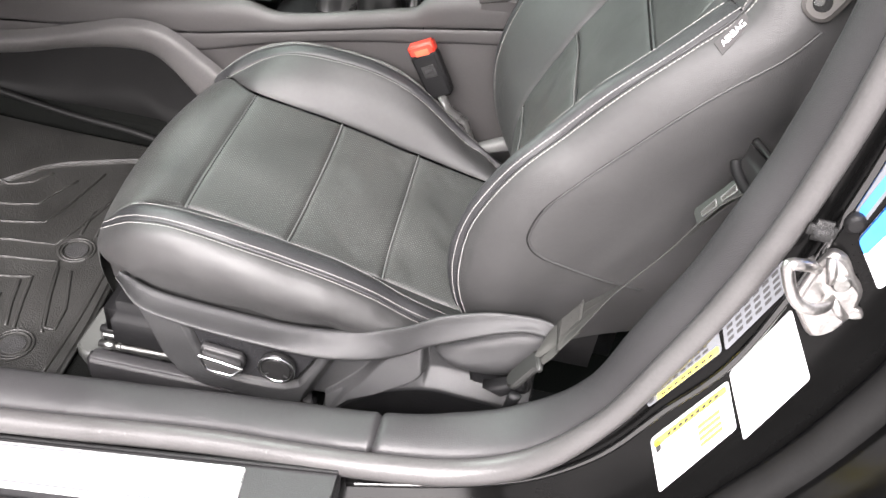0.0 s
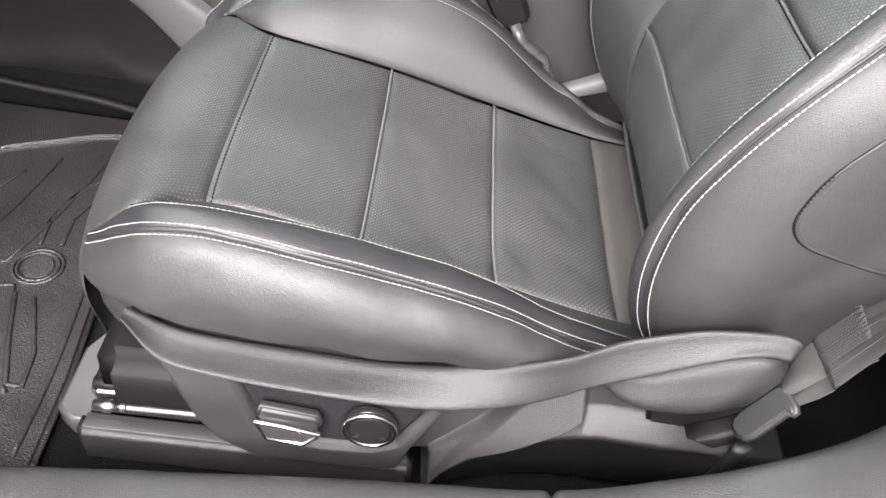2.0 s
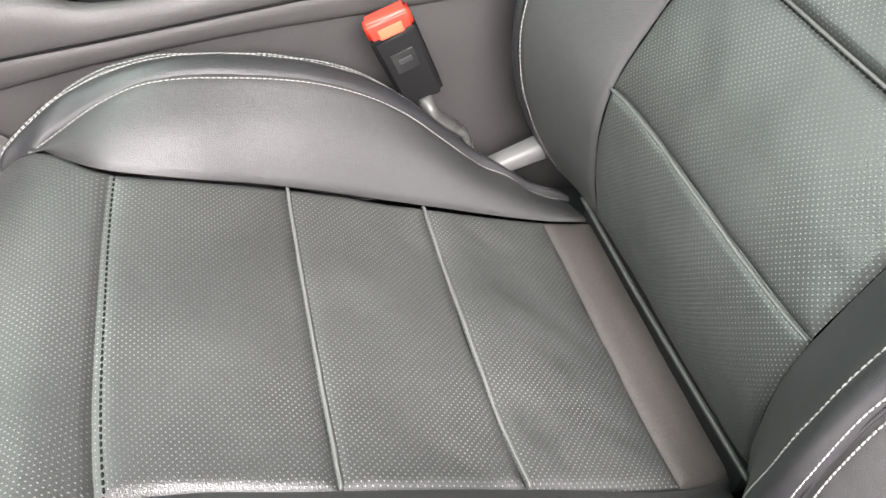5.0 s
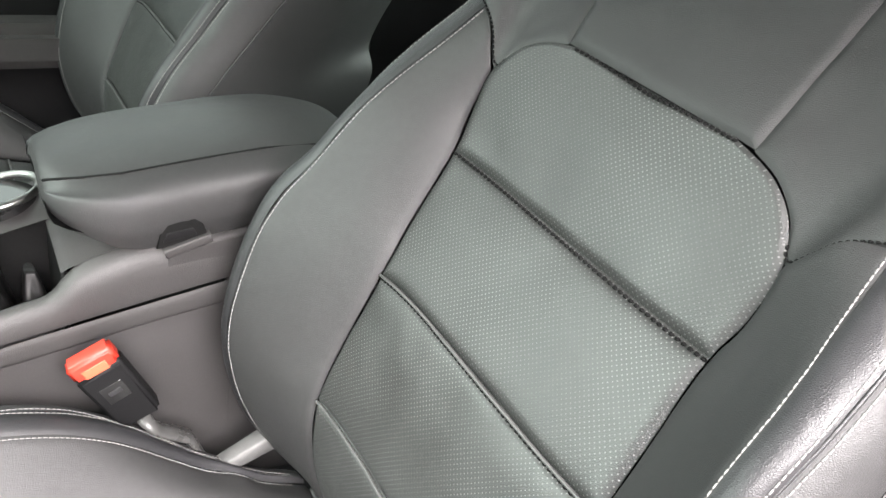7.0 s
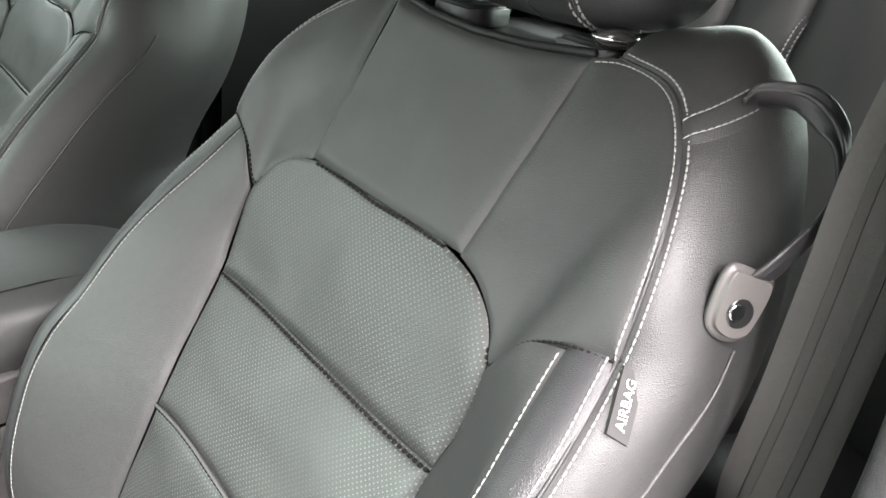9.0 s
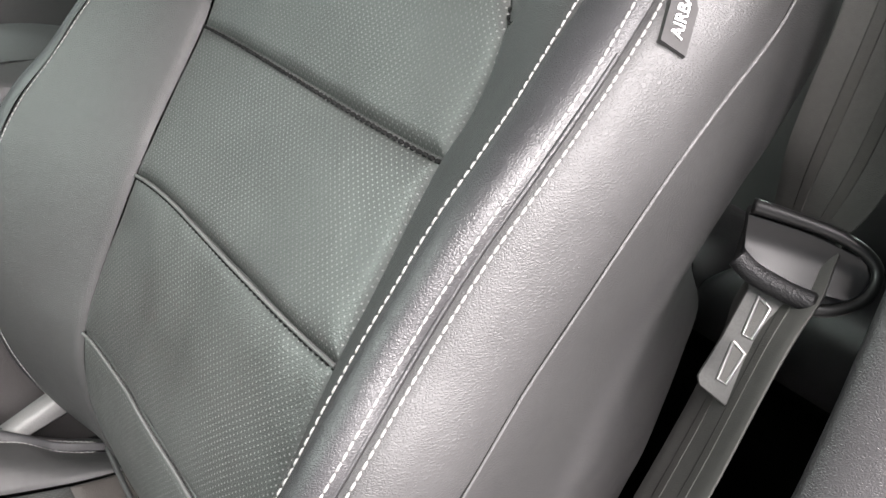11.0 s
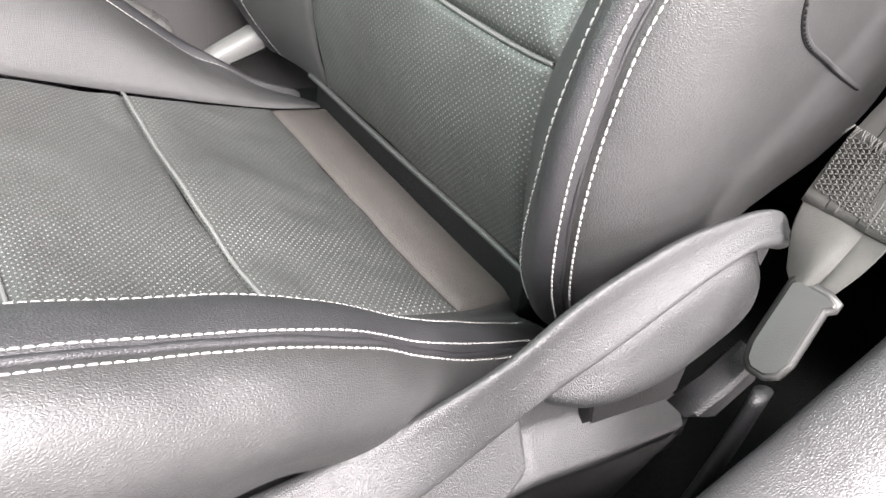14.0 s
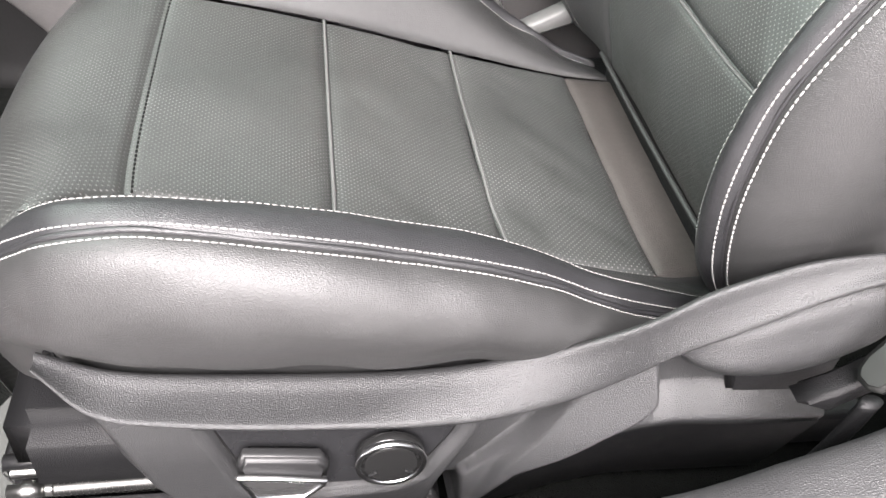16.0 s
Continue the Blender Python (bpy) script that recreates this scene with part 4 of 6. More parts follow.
    part("switch_front", tapered(bm), GREY_SATIN, switch)
    bm = bmesh.new()
    tube(bm, [(x, -0.3305, z) for x, z in face + face[:2]], 0.0022, 8, caps=False)
    part("switch_chrome", tapered(bm), SATIN, switch, "chrome switch frame")
    c = Vector((-0.149, -0.32, 0.501))
    for r0, r1, y0, y1, mat, nm, lb in ((0.0, 0.0235, -0.314, -0.324, GLOSS, "lumbar_knob", "round lumbar knob"), (0.0, 0.0195, -0.323, -0.327, GLOSS, "knob_face", "")):
        bm = bmesh.new()
        slab(bm, [(c.x + r1 * math.cos(a), c.z + r1 * math.sin(a)) for a in np.linspace(0, 2 * math.pi, 36, endpoint=False)], 1, y0, y1, 0.002, 2)
        part(nm, tapered(bm), mat, shield, lb)
    bm = bmesh.new()
    tube(bm, [(c.x + 0.0222 * math.cos(a), -0.3255, c.z + 0.0222 * math.sin(a)) for a in np.linspace(0, 2 * math.pi, 41)], 0.0022, 8, caps=False)
    part("knob_ring", tapered(bm), SATIN, shield, "chrome ring")
    for a in (-0.6, -2.5):
        bm = bmesh.new()
        tube(bm, [(c.x + r * math.cos(a), -0.3272, c.z + r * math.sin(a)) for r in (0.012, 0.018)], 0.0012, 5)
        part("knob_mark", tapered(bm), PLASTIC_DARK, shield)


side_shield()


def airbag_tag():
    g = sides[0]
    pts, nrm = g[0].reshape(-1, 3), g[1].reshape(-1, 3)

    def on_side(x, z):
        d = (pts[:, 0] - x) ** 2 + (pts[:, 2] - z) ** 2 + np.where(pts[:, 1] < -0.2, 0, 9)
        near = np.argsort(d)[:4]
        wt = 1 / (d[near] + 1e-7)
        return Vector((x, float((pts[near, 1] * wt).sum() / wt.sum()), z))

    a, b, c = on_side(0.267, 1.027), on_side(0.287, 1.056), on_side(0.276, 1.021)
    u, w = b - a, c - a
    n = u.cross(w).normalized()
    if n.y > 0:
        n = -n
    a = a + n * 0.0012
    bm = bmesh.new()
    vs = [a, a + u, a + u + w, a + w]
    lo, hi = [bm.verts.new(v - n * 0.006) for v in vs], [bm.verts.new(v + n * 0.0020) for v in vs]
    bm.faces.new(hi)
    for i in range(4):
        bm.faces.new((lo[i], lo[(i + 1) % 4], hi[(i + 1) % 4], hi[i]))
    bmesh.ops.recalc_face_normals(bm, faces=bm.faces)
    t = part("airbag_tag", bm, TAG, driver_seat, "dark woven tag with raised pale letters", smooth=False)
    cu = bpy.data.curves.new("airbag_letters", "FONT")
    cu.body, cu.size, cu.extrude = "AIRBAG", 0.0082 * SC, 0.0003
    cu.align_x, cu.align_y = "CENTER", "CENTER"
    cu.materials.append(WHITE_LABEL)
    ob = new("airbag_letters", cu)
    x, y = u.normalized(), n.cross(u.normalized())
    ob.parent = t
    m = Matrix((x, y, n)).transposed().to_4x4()
    m.translation = (a + u * 0.5 + w * 0.5 + n * 0.0024) * SC
    ob.matrix_basis = m


airbag_tag()


# ---- floor, sill and body ----
def structure(name, bm, mat, label, category, smooth=False):
    return tagged(part(name, bm, mat, None, "", smooth), label, category, "", "structure")


bm = bmesh.new()
box(bm, (-8, -8, -0.1), (8, 8, 0.0))
structure("ground", bm, CONCRETE, "grey concrete floor under the car", "ground")
bm = bmesh.new()
box(bm, (-1.3, -0.40, 0.30), (1.3, 1.25, 0.345), 0.005)
structure("floor", bm, CARPET, "black carpeted car floor", "car floor")

# inner and outer edge of the trim round the door opening, from the front up the pillar
TRIM_IN = [(-1.25, -0.400, 0.400), (-0.51, -0.370, 0.445), (-0.165, -0.372, 0.495), (0.01, -0.384, 0.533), (0.09, -0.374, 0.545), (0.166, -0.370, 0.580), (0.234, -0.376, 0.655), (0.265, -0.376, 0.757), (0.293, -0.376, 0.847), (0.311, -0.374, 0.923), (0.325, -0.369, 0.992), (0.333, -0.368, 1.06), (0.338, -0.365, 1.20), (0.340, -0.355, 1.44)]
TRIM_OUT = [(-1.25, -0.450, 0.390), (-0.48, -0.421, 0.440), (-0.20, -0.421, 0.488), (0.008, -0.436, 0.530), (0.12, -0.430, 0.548), (0.195, -0.427, 0.592), (0.252, -0.425, 0.668), (0.288, -0.422, 0.765), (0.316, -0.419, 0.855), (0.337, -0.416, 0.945), (0.349, -0.412, 1.030), (0.354, -0.410, 1.10), (0.357, -0.402, 1.22), (0.358, -0.388, 1.44)]


def sill_trim(name, a, b, label):
    mid = [((p[0] + q[0]) / 2, (p[1] + q[1]) / 2, (p[2] + q[2]) / 2 + 0.006) for p, q in zip(TRIM_IN, TRIM_OUT)]
    mid = [(x - (0.006 if z > 0.65 else 0), y, z) for x, y, z in mid]
    low = [(x + (0.035 if z > 0.62 else 0.012), y + 0.004, z - (0.05 if z < 0.62 else 0.0)) for x, y, z in TRIM_IN]
    deep = [(x + (0.09 if z > 0.62 else 0.03), y + 0.004, z - (0.16 if z < 0.62 else 0.0)) for x, y, z in TRIM_IN]
    edge = [(x, y - 0.004, z - 0.012) for x, y, z in TRIM_OUT]
    g = loft([deep, low, TRIM_IN, mid, TRIM_OUT, edge], 90, 36, a, b, out=(-0.4, -0.5, 1), groove=0.006, width=0.003, edges="tb", wave=0.0008, seed=31)
    return tagged(grid_part(name, g, PLASTIC), label, "trim", "", "structure")


sill_trim("trim_sill", 0, 3.0, "grey grained plastic trim along the door sill")
sill_trim("trim_pillar", 3.0, 13, "grey grained plastic trim curving up the door pillar")

# rubber door seal round the opening
seal_path = spline([(x + (0.004 if z > 0.6 else 0), y - 0.012, z - (0.020 if z < 0.62 else 0.006)) for x, y, z in TRIM_OUT], 140)
bm = bmesh.new()
tube(bm, seal_path, [float(np.interp(p[2], [0.56, 0.66], [0.0165, 0.0125])) for p in seal_path], 12)
structure("door_seal", bm, material("seal_rubber", (0.060, 0.058, 0.058), 0.38, bumps=(("noise", 300, 0.0004),), tone=0.12), "grey rubber door seal round the opening", "door seal", True)

# rocker and pillar body of black paint
BODY_IN = [(x + (0.016 if z > 0.6 else 0), y - 0.004, z - (0.040 if z < 0.62 else 0.014)) for x, y, z in TRIM_OUT]
FLANGE = [(-1.25, -0.55, 0.33), (-0.45, -0.500, 0.385), (-0.20, -0.480, 0.435), (-0.015, -0.452, 0.474), (0.11, -0.438, 0.496), (0.20, -0.436, 0.540), (0.265, -0.436, 0.610), (0.308, -0.435, 0.698), (0.347, -0.435, 0.778), (0.368, -0.434, 0.877), (0.378, -0.433, 0.971), (0.384, -0.430, 1.05), (0.390, -0.415, 1.20), (0.392, -0.40, 1.44)]
OUTER = [(-1.25, -0.64, 0.28), (-0.45, -0.60, 0.34), (-0.20, -0.57, 0.39), (0.02, -0.535, 0.43), (0.15, -0.50, 0.44), (0.27, -0.47, 0.465), (0.365, -0.452, 0.530), (0.415, -0.447, 0.62), (0.452, -0.445, 0.71), (0.482, -0.443, 0.82), (0.50, -0.440, 0.93), (0.51, -0.436, 1.02), (0.515, -0.425, 1.20), (0.515, -0.405, 1.44)]
g = loft([BODY_IN, [((a[0] + b[0]) / 2, (a[1] + b[1]) / 2 + 0.004, (a[2] + b[2]) / 2) for a, b in zip(BODY_IN, FLANGE)], FLANGE, [((a[0] + b[0]) / 2, (a[1] + b[1]) / 2 + 0.001, (a[2] + b[2]) / 2) for a, b in zip(FLANGE, OUTER)], OUTER, [(x + 0.02, y - 0.12, z - 0.03) for x, y, z in OUTER], [(x + 0.05, y - 0.16, z - 0.22) for x, y, z in OUTER]], 120, 50, out=(0, -1, 0.4), groove=0)
PAINTED = g[0][:, :36].reshape(-1, 3)
body = tagged(grid_part("body_side", g, PAINT), "glossy black painted sill and door pillar", "car body", "", "structure")
bm = bmesh.new()
tube(bm, spline([(x, y - 0.002, z) for x, y, z in FLANGE[3:]], 100), 0.0042, 8)
structure("body_flange", bm, material("polished_black_edge", (0.004, 0.004, 0.004), 0.08, spec=0.8, tone=0.1, rough_var=0.03), "rolled glossy black flange on the door pillar", "car body", True)
bm = bmesh.new()
tube(bm, spline([(x + 0.006, y - 0.014, z - 0.006) for x, y, z in OUTER[3:]], 100), 0.022, 10)
structure("outer_seal", bm, RUBBER_AND_SHADE, "black rubber seal on the outer edge of the pillar", "door seal", True)

# scuff plate
plate_axis = Vector((0.334, -0.013, 0.078)).normalized()


def on_sill(s, t, h=0.0):
    """s along the sill, t outwards, h up, from the plate's rear inner corner."""
    p = Vector((-0.136, -0.464, 0.480))
    return p - plate_axis * s + Vector((-0.03, -1, 0)).normalized() * t + Vector((0, 0, -0.12 * t + h))


def sill_slab(s0, s1, t0, t1, h0, h1, slant=0.0, bevel=0.002):
    bm = bmesh.new()
    c = [on_sill(s, t, h) for h in (h0, h1) for s, t in ((s0, t0), (s1, t0), (s1, t1), (s0 - slant, t1))]
    v = [bm.verts.new(p) for p in c]
    for f in ((3, 2, 1, 0), (4, 5, 6, 7), (0, 1, 5, 4), (1, 2, 6, 5), (2, 3, 7, 6), (3, 0, 4, 7)):
        bm.faces.new([v[i] for i in f])
    bmesh.ops.recalc_face_normals(bm, faces=bm.faces)
    bmesh.ops.bevel(bm, geom=list(bm.edges), offset=bevel, segments=2, affect="EDGES")
    return bm


step = tagged(part("sill_step", sill_slab(-0.118, 1.1, -0.012, 0.10, -0.05, -0.003, 0.0, 0.004), PLASTIC), "grey plastic step cover on the door sill", "sill", "", "structure")
scuff = tagged(part("scuff_plate", sill_slab(0.0, 1.05, 0.0, 0.062, -0.004, 0.001, 0.006), BRUSHED), "bright brushed metal scuff plate on the door sill", "scuff plate")
for k in range(3):
    part("scuff_emblem", sill_slab(0.245 + 0.026 * k, 0.263 + 0.026 * k, 0.016, 0.030, 0.0005, 0.0016, 0.006, 0.0003), EMBLEM, scuff)
bm = bmesh.new()
for o in (0.006, 0.054):
    tube(bm, [on_sill(0.0, o, 0.0012), on_sill(1.0, o, 0.0012)], 0.0008, 5)
part("scuff_lines", bm, GREY_LABEL, scuff)
for t in (-0.006, 0.075):
    bm = bmesh.new()
    tube(bm, [on_sill(-0.115, t, -0.001), on_sill(1.05, t, -0.001)], 0.0035, 6)
    part("step_rib", bm, PLASTIC_DARK, step)


# labels on the pillar
def on_pillar(x, z, h=0.0):
    """A place on the pillar's painted face."""
    d = (PAINTED[:, 0] - x) ** 2 + (PAINTED[:, 2] - z) ** 2
    k = np.argsort(d)[:4]
    w = 1 / (d[k] + 1e-7)
    y = float((PAINTED[k, 1] * w).sum() / w.sum())
    if SHEET[0] is not None:
        y = float(SHEET[0] @ np.array((x, z, 1.0)))
    return Vector((x, y - h, z))


SHEET = [None]


def lay_flat(corners):
    """Lays the sheet's plane just clear of the paint under its corners and middle."""
    SHEET[0] = None
    c = [Vector(p) for p in corners]
    c += [(c[i] + c[(i + 1) % 4]) / 2 for i in range(4)] + [sum(c, Vector((0, 0))) / 4]
    pts = [on_pillar(p.x, p.y) for p in c]
    a = np.array([(p.x, p.z, 1.0) for p in pts])
    y = np.array([p.y for p in pts])
    k = np.linalg.lstsq(a, y, rcond=None)[0]
    k[2] -= max(0.0, float((a @ k - y).max())) + 0.0005
    SHEET[0] = k


def label_sheet(name, corners, mat, parent=None, h=0.0012, label="", category="", inner=0.0):
    if category:
        lay_flat(corners)
    bm = bmesh.new()
    ring = []
    c = [Vector(p) for p in corners]
    for i, p in enumerate(c):
        a, b = (c[i - 1] - p).normalized(), (c[(i + 1) % len(c)] - p).normalized()
        r = min(0.004, 0.3 * (c[i - 1] - p).length, 0.3 * (c[(i + 1) % len(c)] - p).length)
        ring += [p + a * r, p + (a + b) * r * 0.3, p + b * r]
    lo = [bm.verts.new(on_pillar(p.x, p.y, h - 0.0006 - 0.002) + Vector((0, inner, 0))) for p in ring]
    hi = [bm.verts.new(on_pillar(p.x, p.y, h) + Vector((0, inner, 0))) for p in ring]
    bm.faces.new(hi)
    for i in range(len(ring)):
        bm.faces.new((lo[i], lo[(i + 1) % len(ring)], hi[(i + 1) % len(ring)], hi[i]))
    bmesh.ops.recalc_face_normals(bm, faces=bm.faces)
    ob = part(name, bm, mat, parent, "", False)
    return tagged(ob, label, category) if category else ob


def within_quad(q, s0, t0, s1, t1):
    """A smaller quad inside another: s along its first side, t across."""
    a, b, c, d = (Vector(p) for p in q)
    f = lambda s, t: (a * (1 - s) + b * s) * (1 - t) + (d * (1 - s) + c * s) * t
    return [f(s0, t0), f(s1, t0), f(s1, t1), f(s0, t1)]


q = [(0.308, 0.651), (0.354, 0.762), (0.384, 0.700), (0.341, 0.570)]
lab = label_sheet("tyre_label", q, WHITE_LABEL, label="white tyre label with a yellow header on black paint", category="label")
label_sheet("label_header", within_quad(q, 0.03, 0.03, 0.97, 0.17), YELLOW, lab, 0.0018)
for k in range(9):
    label_sheet("header_print", within_quad(q, 0.22 + 0.075 * k, 0.07, 0.27 + 0.075 * k, 0.13), INK, lab, 0.0022)
for k in range(4):
    label_sheet("label_print", within_quad(q, 0.58, 0.36 + 0.12 * k, 0.86, 0.44 + 0.12 * k), YELLOW, lab, 0.0018)
label_sheet("label_mark", within_quad(q, 0.05, 0.09, 0.12, 0.28), INK, lab, 0.0018)
q = [(0.352, 0.772), (0.376, 0.868), (0.424, 0.790), (0.397, 0.684)]
lab = label_sheet("white_label", q, WHITE_LABEL, label="plain white certification label on black paint", category="label")
q = [(0.284, 0.716), (0.323, 0.824), (0.339, 0.792), (0.294, 0.692)]
lab = label_sheet("airbag_label", q, GREY_LABEL, label="grey label with yellow bands on black paint", category="label")
label_sheet("label_band", within_quad(q, 0.14, 0.70, 0.97, 0.95), YELLOW, lab, 0.0018)
label_sheet("label_band", within_quad(q, 0.55, 0.04, 0.85, 0.30), YELLOW, lab, 0.0018)
for r in range(2):
    for k in range(7):
        label_sheet("label_print", within_quad(q, 0.18 + 0.1 * k, 0.36 + 0.16 * r, 0.25 + 0.1 * k, 0.44 + 0.16 * r), INK, lab, 0.0018)
for k in range(8):
    label_sheet("label_print", within_quad(q, 0.20 + 0.09 * k, 0.78, 0.26 + 0.09 * k, 0.88), INK, lab, 0.0022)
label_sheet("label_mark", within_quad(q, 0.02, 0.25, 0.10, 0.85), INK, lab, 0.0018)
q = [(0.326, 0.829), (0.352, 0.914), (0.366, 0.888), (0.340, 0.797)]
lab = label_sheet("grey_label", q, GREY_LABEL, label="grey printed label on black paint", category="label")
for r in range(4):
    for k in range(6):
        label_sheet("label_print", within_quad(q, 0.06 + 0.15 * k, 0.12 + 0.2 * r, 0.16 + 0.15 * k, 0.22 + 0.2 * r), INK, lab, 0.0018)
q = [(0.397, 0.957), (0.412, 1.03), (0.47, 0.97), (0.435, 0.910)]
lab = label_sheet("blue_label", q, WHITE_LABEL, label="white label with a blue band on black paint", category="label")
label_sheet("label_band", within_quad(q, 0.0, 0.0, 1.0, 0.30), BLUE_PRINT, lab, 0.0018)
q = [(0.379, 0.985), (0.392, 1.06), (0.404, 1.04), (0.393, 0.965)]
lab = label_sheet("grey_label", q, GREY_LABEL, label="small grey label with a blue band on black paint", category="label")
label_sheet("label_band", within_quad(q, 0.1, 0.35, 0.9, 0.8), BLUE_PRINT, lab, 0.0018)


# door striker
st = thing("door_striker", (0.395, -0.437, 0.885), "pale cast steel door striker bolted on the pillar", "striker")
bm = bmesh.new()
slab(bm, smooth_outline([(0.371, 0.913), (0.374, 0.931), (0.381, 0.944), (0.395, 0.940), (0.410, 0.921), (0.420, 0.911), (0.423, 0.889), (0.416, 0.858), (0.400, 0.848), (0.382, 0.866), (0.371, 0.884)], 3), 1, -0.432, -0.449, 0.005, 3)
part("striker_plate", bm, CAST, st)
bm = bmesh.new()
tube(bm, spline([(0.366, -0.452, 0.932), (0.350, -0.470, 0.945), (0.338, -0.474, 0.945), (0.344, -0.474, 0.929), (0.358, -0.474, 0.909), (0.373, -0.472, 0.902), (0.388, -0.462, 0.900), (0.396, -0.446, 0.898)], 40), 0.0056, 10)
part("striker_bar", bm, CAST, st)
for a, b in (((0.362, 0.936), (0.374, 0.926)), ((0.380, 0.940), (0.389, 0.916)), ((0.398, 0.898), (0.416, 0.880))):
    bm = bmesh.new()
    tube(bm, [(a[0], -0.447, a[1]), ((a[0] + b[0]) / 2, -0.453, (a[1] + b[1]) / 2), (b[0], -0.447, b[1])], 0.0045, 8)
    part("striker_rib", bm, CAST, st)
bm = bmesh.new()
slab(bm, [(0.397 + 0.0085 * math.cos(a), 0.918 + 0.0085 * math.sin(a)) for a in np.linspace(0, 2 * math.pi, 18, endpoint=False)], 1, -0.446, -0.4535, 0.002, 2)
part("bolt", bm, STEEL, st)
bm = bmesh.new()
slab(bm, smooth_outline([(0.416, 0.889), (0.430, 0.888), (0.432, 0.880), (0.416, 0.878)], 3), 1, -0.438, -0.447, 0.002)
part("lock_pin", bm, CAST, st)
bm = bmesh.new()
box(bm, (0.352, -0.448, 0.952), (0.376, -0.434, 0.972), 0.005)
tagged(part("rubber_stop", bm, RUBBER), "black rubber door stop on the pillar", "rubber stop")
for x, z in ((0.386, 0.975),):
    bm = bmesh.new()
    slab(bm, [(x + 0.009 * math.cos(a), z + 0.009 * math.sin(a)) for a in np.linspace(0, 2 * math.pi, 16, endpoint=False)], 1, -0.432, -0.446, 0.003, 2)
    tagged(part("plug", bm, PLASTIC_DARK), "small black plug in the painted pillar", "plug")


# ---- seat belt ----
def belt_strip(name, path, mat, parent, width, thick=0.0016, n=60, label="", off=0.0):
    """Flat webbing: points with the direction across it."""
    c = spline([p for p, w in path], n)
    w = spline([w for p, w in path], n)
    bm = bmesh.new()
    rows = []
    for i in range(n):
        t = Vector(c[min(i + 1, n - 1)] - c[max(i - 1, 0)]).normalized()
        a = Vector(w[i])
        a = (a - t * a.dot(t)).normalized()
        nn = t.cross(a)
        mid = Vector(c[i]) + a * off
        row = []
        for k in range(9):
            f = k / 4 - 1
            row.append(mid + a * f * width / 2 + nn * (thick * 0.5))
        for k in range(8, -1, -1):
            f = k / 4 - 1
            row.append(mid + a * f * width / 2 - nn * (thick * 0.5))
        rows.append([bm.verts.new(p) for p in row])
    for a, b in zip(rows, rows[1:]):
        for k in range(18):
            bm.faces.new((a[k], a[(k + 1) % 18], b[(k + 1) % 18], b[k]))
    bm.faces.new(rows[0])
    bm.faces.new(rows[-1][::-1])
    bmesh.ops.recalc_face_normals(bm, faces=bm.faces)
    return part(name, bm, mat, parent, label), c, w


WD = (0.57, 0.82, 0.0)
TONGUE = material("satin_black_tongue", (0.008, 0.008, 0.008), 0.34, tone=0.15, spec=0.3)
DULL = material("dull_plate_steel", (0.09, 0.09, 0.087), 0.45, metal=1.0, tone=0.2, tone_size=40)
belt = thing("seat_belt", (0.165, -0.34, 0.36), "grey seat belt with a steel tongue hanging beside the backrest", "seat belt")
WU = (0.10, 0.97, -0.20)
path = [((0.44, -0.35, 1.42), (-0.1, 0.97, 0)), ((0.398, -0.314, 1.20), (-0.5, 0.8, -0.25)), ((0.388, -0.311, 1.10), (-0.55, 0.78, -0.27)), ((0.382, -0.310, 1.04), (-0.55, 0.78, -0.27)), ((0.374, -0.308, 0.98), (-0.3, 0.9, -0.25)), ((0.364, -0.307, 0.938), (0.30, 0.92, -0.21)), ((0.345, -0.315, 0.918), WD), ((0.320, -0.322, 0.895), WD), ((0.292, -0.325, 0.837), WD), ((0.255, -0.327, 0.770), WD), ((0.212, -0.328, 0.694), (0.15, 0.98, 0.05)), ((0.197, -0.330, 0.667), (0.05, 0.99, 0.05))]
web, bc_, bw_ = belt_strip("webbing", path, WEBBING, belt, 0.053)
STRIPE = material("webbing_stripe", (0.026, 0.026, 0.023), 0.75, bumps=(("noise", 1600, 0.0002),), tone=0.15)
for f in (-0.0095, 0.0095):
    belt_strip("woven_stripe", path, STRIPE, web, 0.0065, 0.0021, 60, off=f)


def cloth(name, curves, label=""):
    """A gathered piece of webbing with its thickness."""
    g = loft(curves, 22, 16, out=(-0.8, -0.2, 0.5), groove=0, wave=0.0006, seed=61)[0]
    bm = bmesh.new()
    rows = [[bm.verts.new(p) for p in r] for r in g]
    for a, b in zip(rows, rows[1:]):
        for j in range(len(a) - 1):
            bm.faces.new((a[j], a[j + 1], b[j + 1], b[j]))
    bmesh.ops.recalc_face_normals(bm, faces=bm.faces)
    bmesh.ops.solidify(bm, geom=list(bm.faces), thickness=0.0014)
    return part(name, bm, WEBBING, web, label)


cloth("folded_end", [[(0.1985, -0.3035, 0.669), (0.189, -0.309, 0.653), (0.181, -0.320, 0.634)], [(0.197, -0.318, 0.668), (0.185, -0.321, 0.650), (0.178, -0.326, 0.631)], [(0.197, -0.334, 0.668), (0.182, -0.335, 0.648), (0.174, -0.334, 0.626)], [(0.198, -0.342, 0.668), (0.187, -0.341, 0.647), (0.179, -0.337, 0.627)]], "webbing gathered into the anchor sleeve")
cloth("folded_end", [[(0.200, -0.334, 0.667), (0.194, -0.334, 0.650), (0.186, -0.335, 0.632)], [(0.199, -0.345, 0.667), (0.190, -0.343, 0.650), (0.184, -0.341, 0.632)], [(0.1985, -0.3565, 0.668), (0.194, -0.353, 0.652), (0.188, -0.346, 0.633)]])
